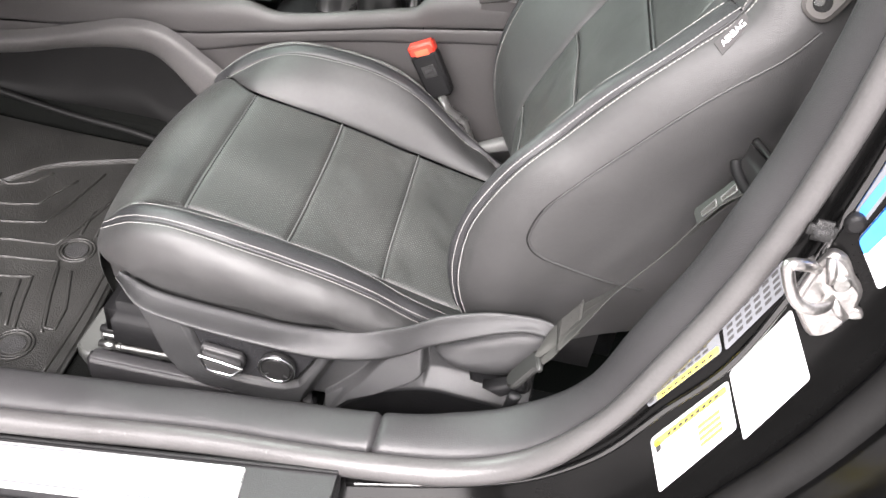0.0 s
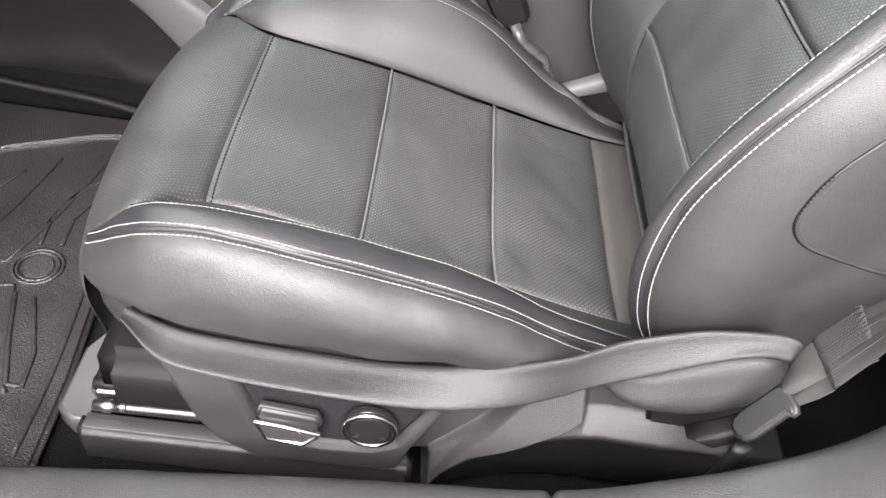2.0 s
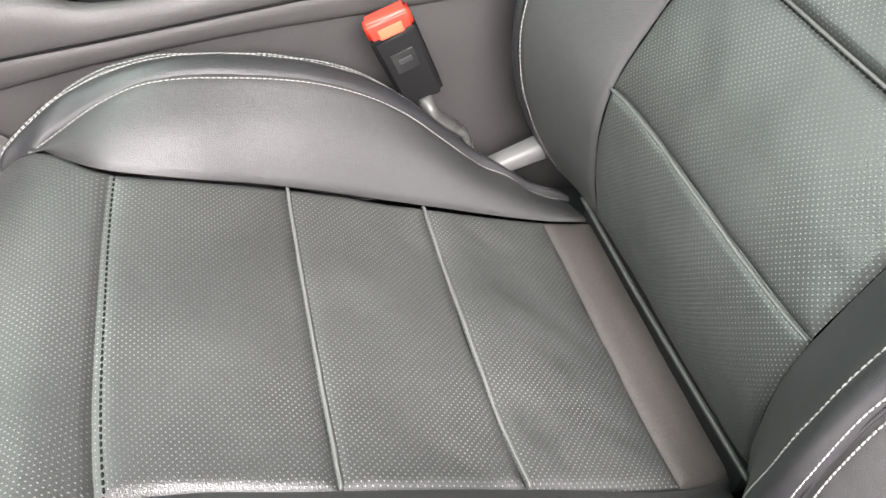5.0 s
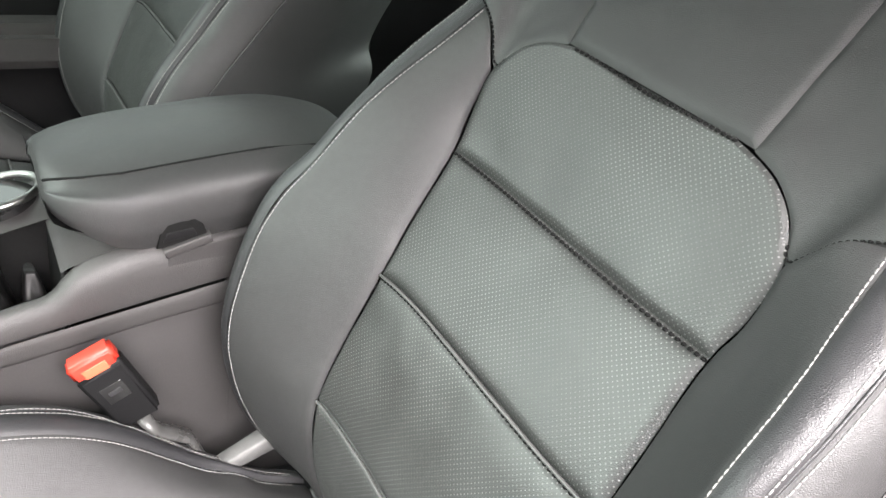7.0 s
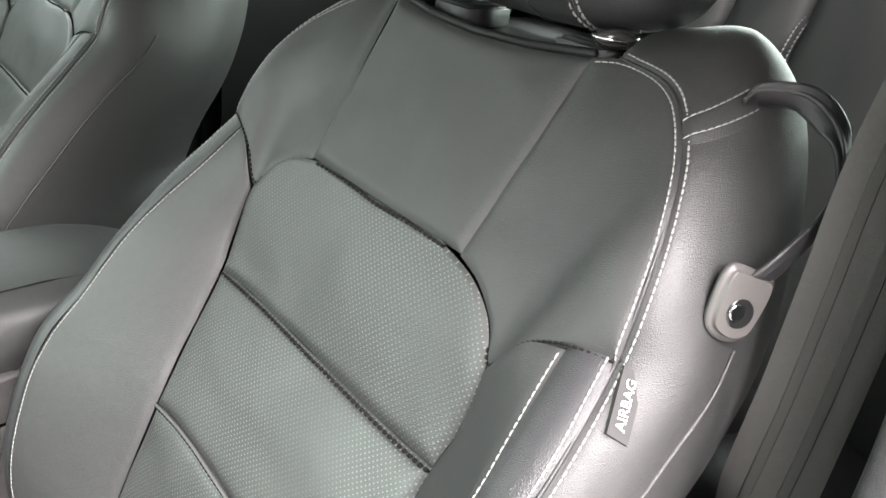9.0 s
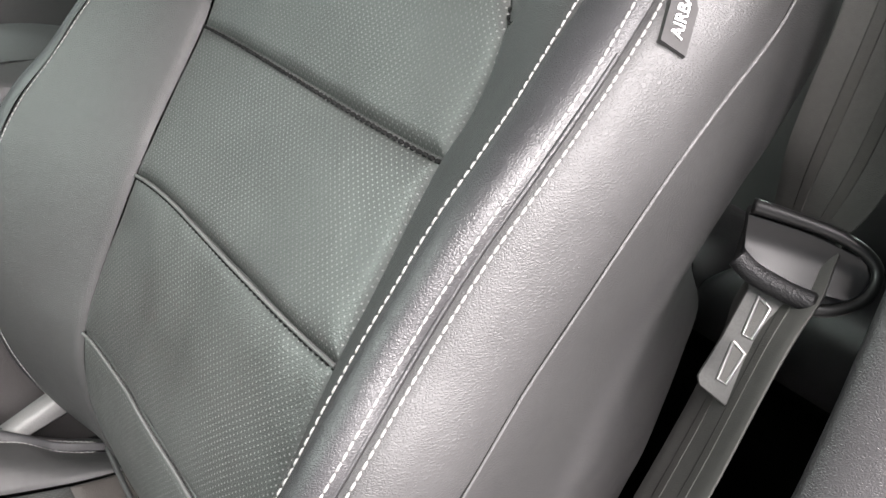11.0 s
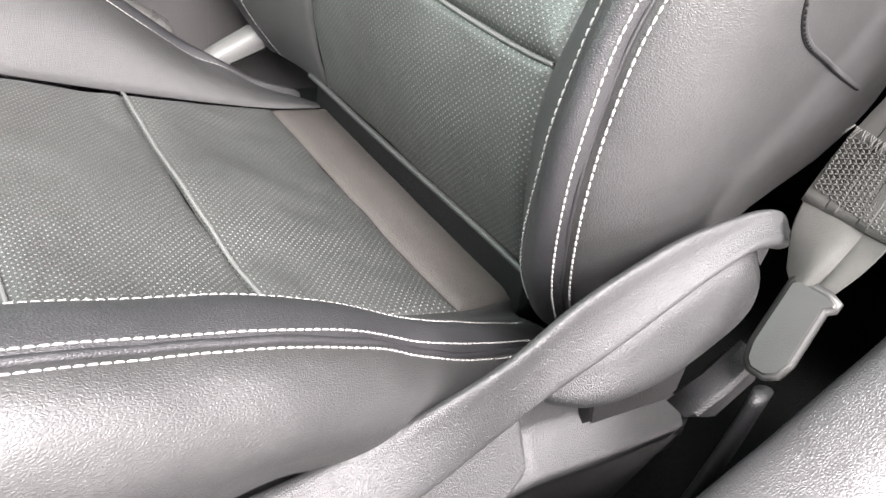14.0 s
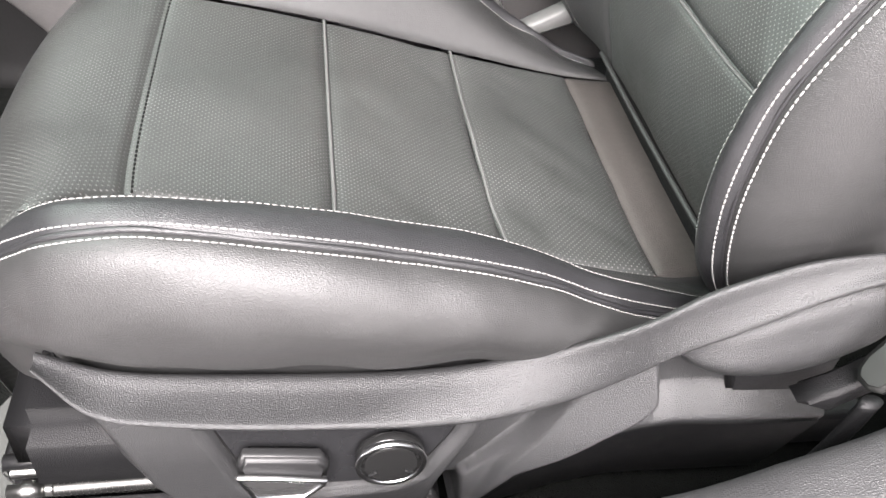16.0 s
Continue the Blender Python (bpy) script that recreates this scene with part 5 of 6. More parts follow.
# sewn block near the end
bm = bmesh.new()
rng = random.Random(5)
for r in range(21):
    for k in range(19):
        p = Vector((0.2155, -0.328, 0.700)).lerp(Vector((0.200, -0.330, 0.6725)), r / 20) + Vector((0.05, 0.99, 0.05)) * (k / 18 - 0.5) * 0.049
        n = Vector((-0.85, 0, 0.5)).normalized()
        d = Vector((0.05, 0.99, 0.05)) * 0.0011 + Vector((-0.25, 0, -0.45)) * 0.0013 * (1 if (r + k) % 2 else -1)
        tube(bm, [p - d + n * 0.0008, p + n * 0.0013, p + d + n * 0.0008], [0.0003, 0.0006, 0.0003], 4)
tagged(part("sewn_block", bm, WEBBING, web, "dense zigzag sewing"), kind="stuff")
bm = bmesh.new()
for k in range(34):
    p = Vector((0.2185, -0.328, 0.705)) + Vector((0.05, 0.99, 0.05)) * (k / 33 - 0.5) * 0.052
    lean = Vector((0, 0.0016 * rng.uniform(-1, 1), 0))
    tube(bm, [p + Vector((-0.0015, 0, 0.0008)), p + lean + Vector((-0.0032, 0, -0.002)), p + lean * 2 + Vector((-0.0040, 0, -0.0055))], [0.0006, 0.0007, 0.0004], 5)
part("frayed_edge", bm, WEBBING, web)
# tongue: black head and steel plate
hc = Vector((0.340, -0.322, 0.931))
hw, ht, hn = Vector((0.575, -0.771, 0.274)), Vector((0.273, 0.496, 0.824)), Vector((-0.766, -0.401, 0.502))


def tongue_at(x, d, z):
    return hc + hw * x + hn * d + ht * z


def tongue_block(name, outline, d0, d1, mat, parent, bevel, label=""):
    bm = bmesh.new()
    slab(bm, outline, 1, d0, d1, bevel, 3)
    for v in bm.verts:
        v.co = tongue_at(*v.co)
    return part(name, bm, mat, parent, label)


head = [(-0.0235, 0.0285), (-0.006, 0.0215), (0.019, 0.0095), (0.031, -0.001), (0.034, -0.0095), (0.029, -0.020), (0.0175, -0.026), (0.004, -0.0265), (-0.008, -0.0195), (-0.024, -0.0095), (-0.0315, -0.0015), (-0.0305, 0.0065), (-0.0265, 0.018)]
tongue = tongue_block("tongue_head", smooth_outline(head, 4), -0.012, -0.002, TONGUE, belt, 0.003, "black plastic belt tongue head")
bm = bmesh.new()
tube(bm, spline([tongue_at(x * 0.94, 0.004, z * 0.94) for x, z in head[:10]], 60), [0.0042 - 0.0012 * math.sin(math.pi * i / 59) for i in range(60)], 10)
part("tongue_rim", bm, TONGUE, tongue)
bm = bmesh.new()
tube(bm, spline([tongue_at(x, 0.006, z) for x, z in ((-0.030, 0.001), (-0.024, -0.006), (-0.010, -0.0155), (0.004, -0.0225))], 24), 0.0055, 10)
part("tongue_lip", bm, PLASTIC_DARK, tongue)
g = loft([[tongue_at(x, d, z) for x, d, z in r] for r in (((-0.024, 0.006, 0.022), (0.004, 0.004, 0.011), (0.027, 0.003, -0.002)), ((-0.026, 0.003, 0.010), (0.000, 0.001, 0.001), (0.028, 0.001, -0.010)), ((-0.026, 0.005, 0.002), (-0.006, 0.004, -0.012), (0.020, 0.004, -0.022)))], 20, 14, out=tuple(hn), groove=0)
grid_part("tongue_face", g, TONGUE, tongue)
tongue_block("tongue_plate", [(-0.025, -0.008), (-0.0065, -0.023), (-0.009, -0.027), (-0.022, -0.050), (-0.033, -0.070), (-0.038, -0.072), (-0.050, -0.062), (-0.051, -0.057), (-0.038, -0.036), (-0.026, -0.014)], -0.003, -0.0005, DULL, tongue, 0.0008, "steel tongue plate")
for x0, z0 in ((-0.0215, -0.028), (-0.034, -0.050)):
    rim = [(x0 + 0.001, z0 + 0.010), (x0 + 0.006, z0 + 0.004), (x0 - 0.003, z0 - 0.011), (x0 - 0.007, z0 - 0.0085)]
    tongue_block("tongue_slot", rim, -0.0015, 0.0001, WEBBING, tongue, 0.0003)
    tb = bmesh.new()
    tube(tb, [tongue_at(x, 0.0002, z) for x, z in rim + rim[:2]], 0.0009, 6, caps=False)
    part("slot_rim", tb, STEEL, tongue)
# lower anchor
SLEEVE = material("grey_anchor_plastic", (0.013, 0.0134, 0.0126), 0.45, bumps=(("noise", 1500, 0.0001),), tone=0.15)
a0, ad = Vector((0.184, -0.338, 0.636)), Vector((-0.50, -0.10, -0.86)).normalized()
aw = Vector((0.25, -0.96, 0.02))
aw = (aw - ad * aw.dot(ad)).normalized()
an = ad.cross(aw)
bm = bmesh.new()
slab(bm, [(-0.015, 0.004), (-0.009, 0.0), (0.010, 0.0), (0.019, 0.003), (0.019, 0.009), (0.015, 0.012), (0.016, 0.044), (0.013, 0.054), (0.005, 0.059), (-0.006, 0.059), (-0.012, 0.054), (-0.015, 0.044)], 1, -0.007, 0.007, 0.004, 3)
for v in bm.verts:
    x, d, z = v.co
    v.co = a0 + aw * x * 0.86 + an * d * 0.8 + ad * z
bmesh.ops.recalc_face_normals(bm, faces=bm.faces)
part("anchor_boot", bm, SLEEVE, belt, "grey plastic anchor sleeve")
bm = bmesh.new()
tube(bm, spline([(0.166, -0.346, 0.572), (0.160, -0.345, 0.53), (0.148, -0.343, 0.48), (0.135, -0.34, 0.42), (0.13, -0.335, 0.36)], 20), 0.008, 10, flat=0.6)
part("anchor_stalk", bm, PLASTIC_DARK, belt)
bm = bmesh.new()
slab(bm, [(0.125, 0.555), (0.150, 0.567), (0.172, 0.585), (0.178, 0.566), (0.150, 0.545)], 1, -0.315, -0.335, 0.003)
part("anchor_bracket", bm, PLASTIC_DARK, belt)

# strap loop on the shoulder
loop = thing("belt_guide", (0.338, -0.28, 1.08), "black leather belt guide strap with a snap on the seat shoulder", "belt guide")
gs, gn_ = sides[0][0], sides[0][1]
row = int(np.argmin(((gs[:, 3] - np.array((0.364, -0.203, 1.166))) ** 2).sum(1)))
last = int(np.argmin(((gs[row] - np.array((0.408, -0.215, 1.182))) ** 2).sum(1)))
rows_ = np.array([gs[row + i, 2 : last + 1] for i in (-2, -1, 0, 1, 2)])
lift = np.array([gn_[row + i, 2 : last + 1] for i in (-2, -1, 0, 1, 2)])
h_ = np.array((0.0002, 0.0016, 0.0020, 0.0016, 0.0002))[:, None, None]
root = rows_ + lift * h_
k_ = root.shape[1]
bm = bmesh.new()
vs = [[bm.verts.new(p) for p in r] for r in root]
for a, b in zip(vs, vs[1:]):
    for j in range(k_ - 1):
        bm.faces.new((a[j], a[j + 1], b[j + 1], b[j]))
bmesh.ops.recalc_face_normals(bm, faces=bm.faces)
root_ob = part("strap_root", bm, LEATHER, loop, "flat sewn root of the strap")
for i in (1, 3):
    stitches("root_stitching", (root[i] + lift[i] * 0.0004, lift[i]), root_ob, r=0.0006)
r0, r1 = root[2][k_ - 4], root[2][-1]
lp = spline([tuple(r0), tuple(r1 + lift[2][-1] * 0.003), (0.424, -0.236, 1.190), (0.432, -0.256, 1.174), (0.420, -0.272, 1.150), (0.398, -0.279, 1.134), (0.374, -0.280, 1.120), (0.362, -0.278, 1.110), (0.356, -0.274, 1.102)], 60)
bm = bmesh.new()
tube(bm, lp, [0.0095 * min(1.0, 0.35 + i / 12) for i in range(60)], 10, flat=0.30, up=(0.2, 0.9, 0.3))
strap = part("strap", bm, LEATHER_DARK, loop)
bm = bmesh.new()
tube(bm, lp + np.array((-0.003, -0.0015, 0.003)), 0.0016, 6)
part("strap_edge", bm, LEATHER, strap)
rc, rn = Vector((0.345, -0.272, 1.0895)), Vector((-0.35, -0.92, 0.15)).normalized()
ru = Vector((0.35, 0.0, 0.94))
ru = (ru - rn * ru.dot(rn)).normalized()
rs = rn.cross(ru)
TAB = material("smooth_grey_tab", (0.070, 0.066, 0.063), 0.42, tone=0.08, rough_var=0.04)
bm = bmesh.new()
slab(bm, smooth_outline([(-0.015, 0.021), (0.0, 0.023), (0.015, 0.021), (0.017, 0.0), (0.013, -0.015), (0.0, -0.020), (-0.013, -0.015), (-0.017, 0.0)], 5), 1, -0.004, 0.007, 0.004, 3)
for v in bm.verts:
    x, d, z = v.co
    v.co = rc + rs * x + rn * d + ru * z
snap = part("snap_tab", bm, TAB, loop, "grey plastic snap tab")
for r, d0, d1, mat, nm in ((0.0085, 0.0068, 0.0082, GLOSS, "snap_hole"), (0.005, 0.0075, 0.0095, CHROME, "snap_stud")):
    bm = bmesh.new()
    slab(bm, [(r * math.cos(a) + (0.003 if nm == "snap_stud" else 0), r * math.sin(a) - 0.002) for a in np.linspace(0, 2 * math.pi, 20, endpoint=False)], 1, d0, d1, 0.0006, 2)
    for v in bm.verts:
        x, d, z = v.co
        v.co = rc + rs * x + rn * d + ru * z
    part(nm, bm, mat, snap)


# ---- belt buckle ----
buckle = thing("belt_buckle", (0.02, 0.26, 0.56), "black seat belt buckle with a red release button", "buckle")
bx = Vector((0.043, -0.002, 0.0235))
bl = bx.length
bx.normalize()
bz = Vector((0.46, 0.0, -0.84))
bz = (bz - bx * bz.dot(bx)).normalized()
by = bx.cross(bz).normalized()
if by.y > 0:
    by = -by
b0 = Vector((-0.097, 0.262, 0.680))


def buckle_block(name, s0, s1, t0, t1, d0, d1, mat, parent, bevel, label="", taper=0.0):
    bm = bmesh.new()
    box(bm, (s0, d0, t0), (s1, d1, t1), bevel, 3)
    for v in bm.verts:
        x, d, z = v.co
        k = 1 - taper * max(0.0, z) / 0.09
        v.co = b0 + bx * (bl / 2 + (x - bl / 2) * k) + by * d + bz * z
    return part(name, bm, mat, parent, label)


case = buckle_block("buckle_case", 0, bl, 0.012, 0.098, -0.016, 0.010, PLASTIC_DARK, buckle, 0.005, taper=0.08)
buckle_block("release_button", 0.001, bl - 0.001, -0.006, 0.016, -0.014, 0.008, RED, buckle, 0.004, "red release button")
buckle_block("button_wear", 0.011, bl - 0.011, 0.002, 0.0150, 0.006, 0.0092, RED_PALE, buckle, 0.002, "worn pale patch")
buckle_block("case_recess", 0.012, bl - 0.012, 0.032, 0.056, 0.009, 0.0108, GLOSS, case, 0.001)
buckle_block("case_mark", 0.018, bl - 0.017, 0.040, 0.046, 0.0104, 0.0114, PLASTIC, case, 0.0006)
bm = bmesh.new()
e0 = b0 + bx * bl / 2 + bz * 0.095
tube(bm, [e0, e0 + bz * 0.03, Vector((0.02, 0.262, 0.560)), Vector((0.045, 0.258, 0.50))], [0.016, 0.013, 0.012, 0.014], 10, flat=0.5)
part("buckle_stalk", bm, material("clear_grey_sleeve", (0.06, 0.06, 0.058), 0.3, tone=0.3, tone_size=60), buckle, "grey sleeve over the buckle stalk")
bm = bmesh.new()
slab(bm, [(0.045, 0.532), (0.098, 0.560), (0.112, 0.556), (0.112, 0.540), (0.060, 0.520)], 1, 0.228, 0.252, 0.004, 2)
tagged(part("recliner_bracket", bm, material("dull_steel", (0.10, 0.10, 0.098), 0.45, tone=0.3, tone_size=50)), "bare steel recliner bracket beside the seat hinge", "bracket")


# ---- floor mat ----
mat_ob = thing("floor_mat", (-0.7, 0.0, 0.345), "black rubber floor mat with raised ribs and round fasteners", "floor mat")
outline = [(-0.476, -0.325), (-0.480, -0.20), (-0.494, -0.065), (-0.512, 0.08), (-0.530, 0.20), (-0.535, 0.262), (-0.74, 0.266), (-0.90, 0.275), (-1.15, 0.28), (-1.15, -0.34), (-0.80, -0.345), (-0.52, -0.338)]
bm = bmesh.new()
slab(bm, outline, 2, 0.345, 0.3625, 0.006, 3)
part("mat_base", bm, MAT_RUBBER, mat_ob)
bm = bmesh.new()
slab(bm, [(-0.537, 0.222), (-0.60, 0.205), (-0.70, 0.160), (-0.735, 0.135), (-0.80, 0.05), (-1.15, 0.05), (-1.15, 0.275), (-0.90, 0.270), (-0.74, 0.262), (-0.54, 0.258)], 2, 0.355, 0.372, 0.005, 3)
part("mat_footrest", bm, MAT_RUBBER, mat_ob)
bm = bmesh.new()
tube(bm, spline([(-0.50, -0.31, 0.362), (-0.502, -0.20, 0.362), (-0.514, -0.065, 0.362), (-0.530, 0.06, 0.362), (-0.548, 0.20, 0.362)], 30), 0.004, 8)
part("mat_rib", bm, MAT_RUBBER, mat_ob)
bm = bmesh.new()
tube(bm, spline([(-0.53, 0.268, 0.375), (-0.62, 0.268, 0.392), (-0.74, 0.270, 0.402), (-0.90, 0.280, 0.42), (-1.15, 0.285, 0.45)], 30), 0.006, 10)
part("mat_lip", bm, RUBBER_AND_SHADE, mat_ob)
RIBS = [
    [(-0.80, -0.03), (-0.707, -0.011), (-0.661, 0.002), (-0.645, 0.06), (-0.628, 0.160)],
    [(-0.80, -0.075), (-0.686, -0.054), (-0.617, -0.047), (-0.590, 0.044), (-0.562, 0.180)],
    [(-0.590, -0.012), (-0.596, 0.05), (-0.575, 0.10), (-0.545, 0.145)],
    [(-0.564, -0.010), (-0.568, 0.04), (-0.553, 0.085), (-0.528, 0.125)],
    [(-0.80, -0.115), (-0.666, -0.094), (-0.592, -0.084), (-0.572, -0.150), (-0.548, -0.222), (-0.538, -0.236)],
    [(-0.586, -0.095), (-0.566, -0.16), (-0.542, -0.225), (-0.525, -0.225), (-0.530, -0.18), (-0.562, -0.100)],
    [(-0.80, -0.16), (-0.646, -0.136), (-0.613, -0.128), (-0.600, -0.18), (-0.583, -0.237)],
    [(-0.627, -0.140), (-0.613, -0.19), (-0.596, -0.236)],
    [(-0.80, -0.205), (-0.66, -0.178), (-0.640, -0.176), (-0.632, -0.21), (-0.622, -0.245)],
    [(-0.80, 0.02), (-0.729, 0.033), (-0.697, 0.044), (-0.680, 0.09), (-0.664, 0.126)],
    [(-0.80, 0.075), (-0.76, 0.085), (-0.735, 0.10), (-0.715, 0.135)],
]



def mat_top(x, y):
    """Height of the mat, with its raised footrest."""
    edge = float(np.interp(x, [-0.80, -0.735, -0.70, -0.60, -0.537], [0.05, 0.135, 0.160, 0.205, 0.222]))
    return 0.3725 if y > edge else 0.3625


for r in RIBS:
    bm = bmesh.new()
    tube(bm, [(p[0], p[1], mat_top(p[0], p[1])) for p in [p for a, b in zip(r, r[1:]) for p in [(a[0] + (b[0] - a[0]) * f, a[1] + (b[1] - a[1]) * f, 0.3625) for f in (0, 0.33, 0.66)]] + [(*r[-1], 0.3625)]], 0.0032, 6)
    part("mat_rib", bm, MAT_RUBBER, mat_ob)
for x, y in ((-0.577, -0.050), (-0.566, -0.268)):
    for r in (0.029, 0.024):
        bm = bmesh.new()
        tube(bm, [(x + r * math.cos(a), y + r * math.sin(a), 0.3635) for a in np.linspace(0, 2 * math.pi, 33)], 0.0024, 6, caps=False)
        part("fastener_ring", bm, MAT_RUBBER, mat_ob)
    bm = bmesh.new()
    slab(bm, [(x + 0.020 * math.cos(a), y + 0.020 * math.sin(a)) for a in np.linspace(0, 2 * math.pi, 24, endpoint=False)], 2, 0.360, 0.3645, 0.002)
    part("fastener_cap", bm, RUBBER, mat_ob)
bm = bmesh.new()
slab(bm, [(-0.605, -0.292), (-0.70, -0.300), (-0.70, -0.265), (-0.613, -0.258)], 2, 0.362, 0.3655, 0.001)
plaque = part("mat_plaque", bm, GLOSS, mat_ob, "gloss black plaque with a red mark")
bm = bmesh.new()
slab(bm, [(-0.625, -0.285), (-0.685, -0.290), (-0.685, -0.272), (-0.630, -0.268)], 2, 0.365, 0.3662, 0.0003)
part("plaque_mark", bm, RED, plaque)

# seat adjuster seen in front of the rail
PLATE = material("grey_green_plate", (0.055, 0.057, 0.054), 0.5, bumps=(("noise", 300, 0.0003),), tone=0.12)
adj = thing("seat_adjuster", (-0.40, -0.26, 0.345), "steel seat adjuster screw on a grey plate beside the black rail", "seat rail")
bm = bmesh.new()
box(bm, (-0.440, -0.292, 0.345), (-0.10, -0.262, 0.396), 0.007, 3)
part("rail_cover", bm, PLASTIC, adj, "grey plastic rail cover")
bm = bmesh.new()
slab(bm, [(-0.475, -0.250), (-0.475, -0.17), (-0.462, -0.145), (-0.435, -0.14), (-0.30, -0.14), (-0.30, -0.265), (-0.455, -0.265)], 2, 0.345, 0.374, 0.004, 2)
plate = part("floor_plate", bm, PLATE, adj, "pale grey floor plate")
bm = bmesh.new()
tube(bm, spline([(-0.452, -0.165, 0.3742), (-0.446, -0.19, 0.3742), (-0.448, -0.225, 0.3742), (-0.436, -0.238, 0.3742)], 24), 0.0008, 5)
part("plate_seam", bm, RUBBER, plate)
bm = bmesh.new()
tube(bm, [(-0.432, -0.245, 0.414), (-0.395, -0.245, 0.4155)], 0.0065, 12)
part("motor_sleeve", bm, PLASTIC_DARK, adj, "black sleeve")
bm = bmesh.new()
tube(bm, [(-0.428, -0.248, 0.405), (-0.20, -0.248, 0.412)], 0.0055, 12)
part("adjuster_rod", bm, STEEL, adj, "bright steel rod")
bm = bmesh.new()
tube(bm, [(-0.400, -0.264, 0.404), (-0.20, -0.264, 0.410)], 0.0058, 12)
rod = part("adjuster_rod", bm, STEEL, adj, "bright steel rod")
bm = bmesh.new()
tube(bm, [(-0.395 + 0.0022 * k, -0.264, 0.4042 + 0.00007 * k) for k in range(40)], [0.0058 + 0.0010 * (k % 2) for k in range(40)], 10)
part("screw_thread", bm, DULL, rod)
bm = bmesh.new()
tube(bm, [(-0.428, -0.264, 0.403), (-0.418, -0.264, 0.4033), (-0.417, -0.264, 0.4033), (-0.410, -0.264, 0.4035), (-0.4095, -0.264, 0.4035), (-0.402, -0.264, 0.4037)], [0.006, 0.006, 0.0085, 0.0085, 0.0065, 0.0065], 6)
part("rod_nut", bm, STEEL, adj)


# ---- centre console ----
con = thing("centre_console", (-0.1, 0.41, 0.345), "grey plastic centre console with padded armrest between the seats", "console")


def con_top(x):
    return float(np.interp(x, [-1.1, -0.60, -0.332, -0.185, -0.083, 0.0, 0.3], [0.60, 0.645, 0.692, 0.724, 0.752, 0.775, 0.80]))


def con_crease(x):
    return float(np.interp(x, [-1.1, -0.50, -0.342, -0.135, 0.06, 0.4], [0.53, 0.608, 0.642, 0.690, 0.726, 0.78]))


def con_low(x):
    return float(np.interp(x, [-1.1, -0.50, -0.347, -0.250, -0.104, 0.010, 0.059, 0.4], [0.48, 0.572, 0.617, 0.642, 0.668, 0.689, 0.696, 0.735]))



def dip(x):
    """How far the rail's rim is cut down beside the brake slot."""
    return float(np.interp(x, [-0.40, -0.34, -0.10, -0.075], [0.0, 1.0, 1.0, 0.0]))


xs = [-1.1, -0.9, -0.7, -0.5, -0.40, -0.34, -0.2, -0.13, -0.10, -0.085, -0.07, 0.0, 0.1, 0.25, 0.4]
rail = [[(x, 0.334, con_top(x) - 0.07) for x in xs], [(x, 0.332, con_top(x) + 0.001 - 0.024 * dip(x)) for x in xs], [(x, 0.327, con_top(x) + 0.002 - 0.020 * dip(x)) for x in xs], [(x, 0.317, con_top(x) - 0.004 - 0.014 * dip(x)) for x in xs], [(x, 0.310, con_top(x) - 0.018 - 0.010 * dip(x)) for x in xs], [(x, 0.307, con_crease(x) + 0.003) for x in xs]]
grid_part("console_rail", loft(rail, 70, 26, out=(0, -1, 0.6), groove=0.0012, width=0.003, edges="r"), CONSOLE, con)
rail = [[(x, 0.307, con_crease(x) - 0.001) for x in xs], [(x, 0.306, (con_crease(x) + con_low(x)) / 2) for x in xs], [(x, 0.3075, con_low(x) + 0.003) for x in xs], [(x, 0.316, con_low(x) - 0.003) for x in xs]]
grid_part("console_band", loft(rail, 70, 18, out=(0, -1, 0), groove=0.0012, width=0.003, edges="l"), CONSOLE, con)
low = [[(x, 0.3145, con_low(x)) for x in xs], [(x, 0.3135, con_low(x) - 0.05) for x in xs], [(x, 0.312, 0.50) for x in xs], [(x, 0.306, 0.36) for x in xs]]
grid_part("console_side", loft(low, 60, 24, out=(0, -1, 0), groove=0, wave=0.0012, seed=40), CONSOLE, con)
bm = bmesh.new()
box(bm, (0.075, 0.3115, 0.36), (0.42, 0.33, 0.735), 0.006)
part("console_rear_panel", bm, CONSOLE, con)
bm = bmesh.new()
box(bm, (-1.1, 0.335, 0.36), (0.42, 0.54, 0.60), 0.02)
part("console_core", bm, PLASTIC_DARK, con)
# top deck, with the brake slot left open
tops = [[(x, y, con_top(x) + dz) for x in (-0.36, -0.3, -0.2, -0.12, -0.06, 0.0, 0.1, 0.3)] for y, dz in ((0.425, 0.006), (0.47, 0.012), (0.52, 0.004), (0.545, -0.03), (0.55, -0.2))]
grid_part("console_deck", loft(tops, 40, 18, out=(0, 0.2, 1), groove=0), CONSOLE, con)
tops = [[(x, y, con_top(x) + dz) for x in (-0.088, -0.06, 0.0, 0.1, 0.3)] for y, dz in ((0.328, 0.0025), (0.345, 0.004), (0.38, 0.006), (0.43, 0.006))]
grid_part("console_deck", loft(tops, 20, 12, out=(0, 0, 1), groove=0.003, edges="t"), CONSOLE, con)
tops = [[(x, y, con_top(x) + dz) for x in (-1.1, -0.8, -0.5, -0.36)] for y, dz in ((0.328, 0.0025), (0.43, 0.006), (0.52, 0.004), (0.55, -0.05))]
grid_part("console_deck", loft(tops, 20, 12, out=(0, 0, 1), groove=0.003, edges="b"), PLASTIC_DARK, con)
bm = bmesh.new()
tube(bm, [(-0.125 + 0.040 * math.cos(a), 0.475 + 0.034 * math.sin(a), 0.768 + 0.009 * math.cos(a)) for a in np.linspace(0, 2 * math.pi, 41)], 0.0045, 8, caps=False)
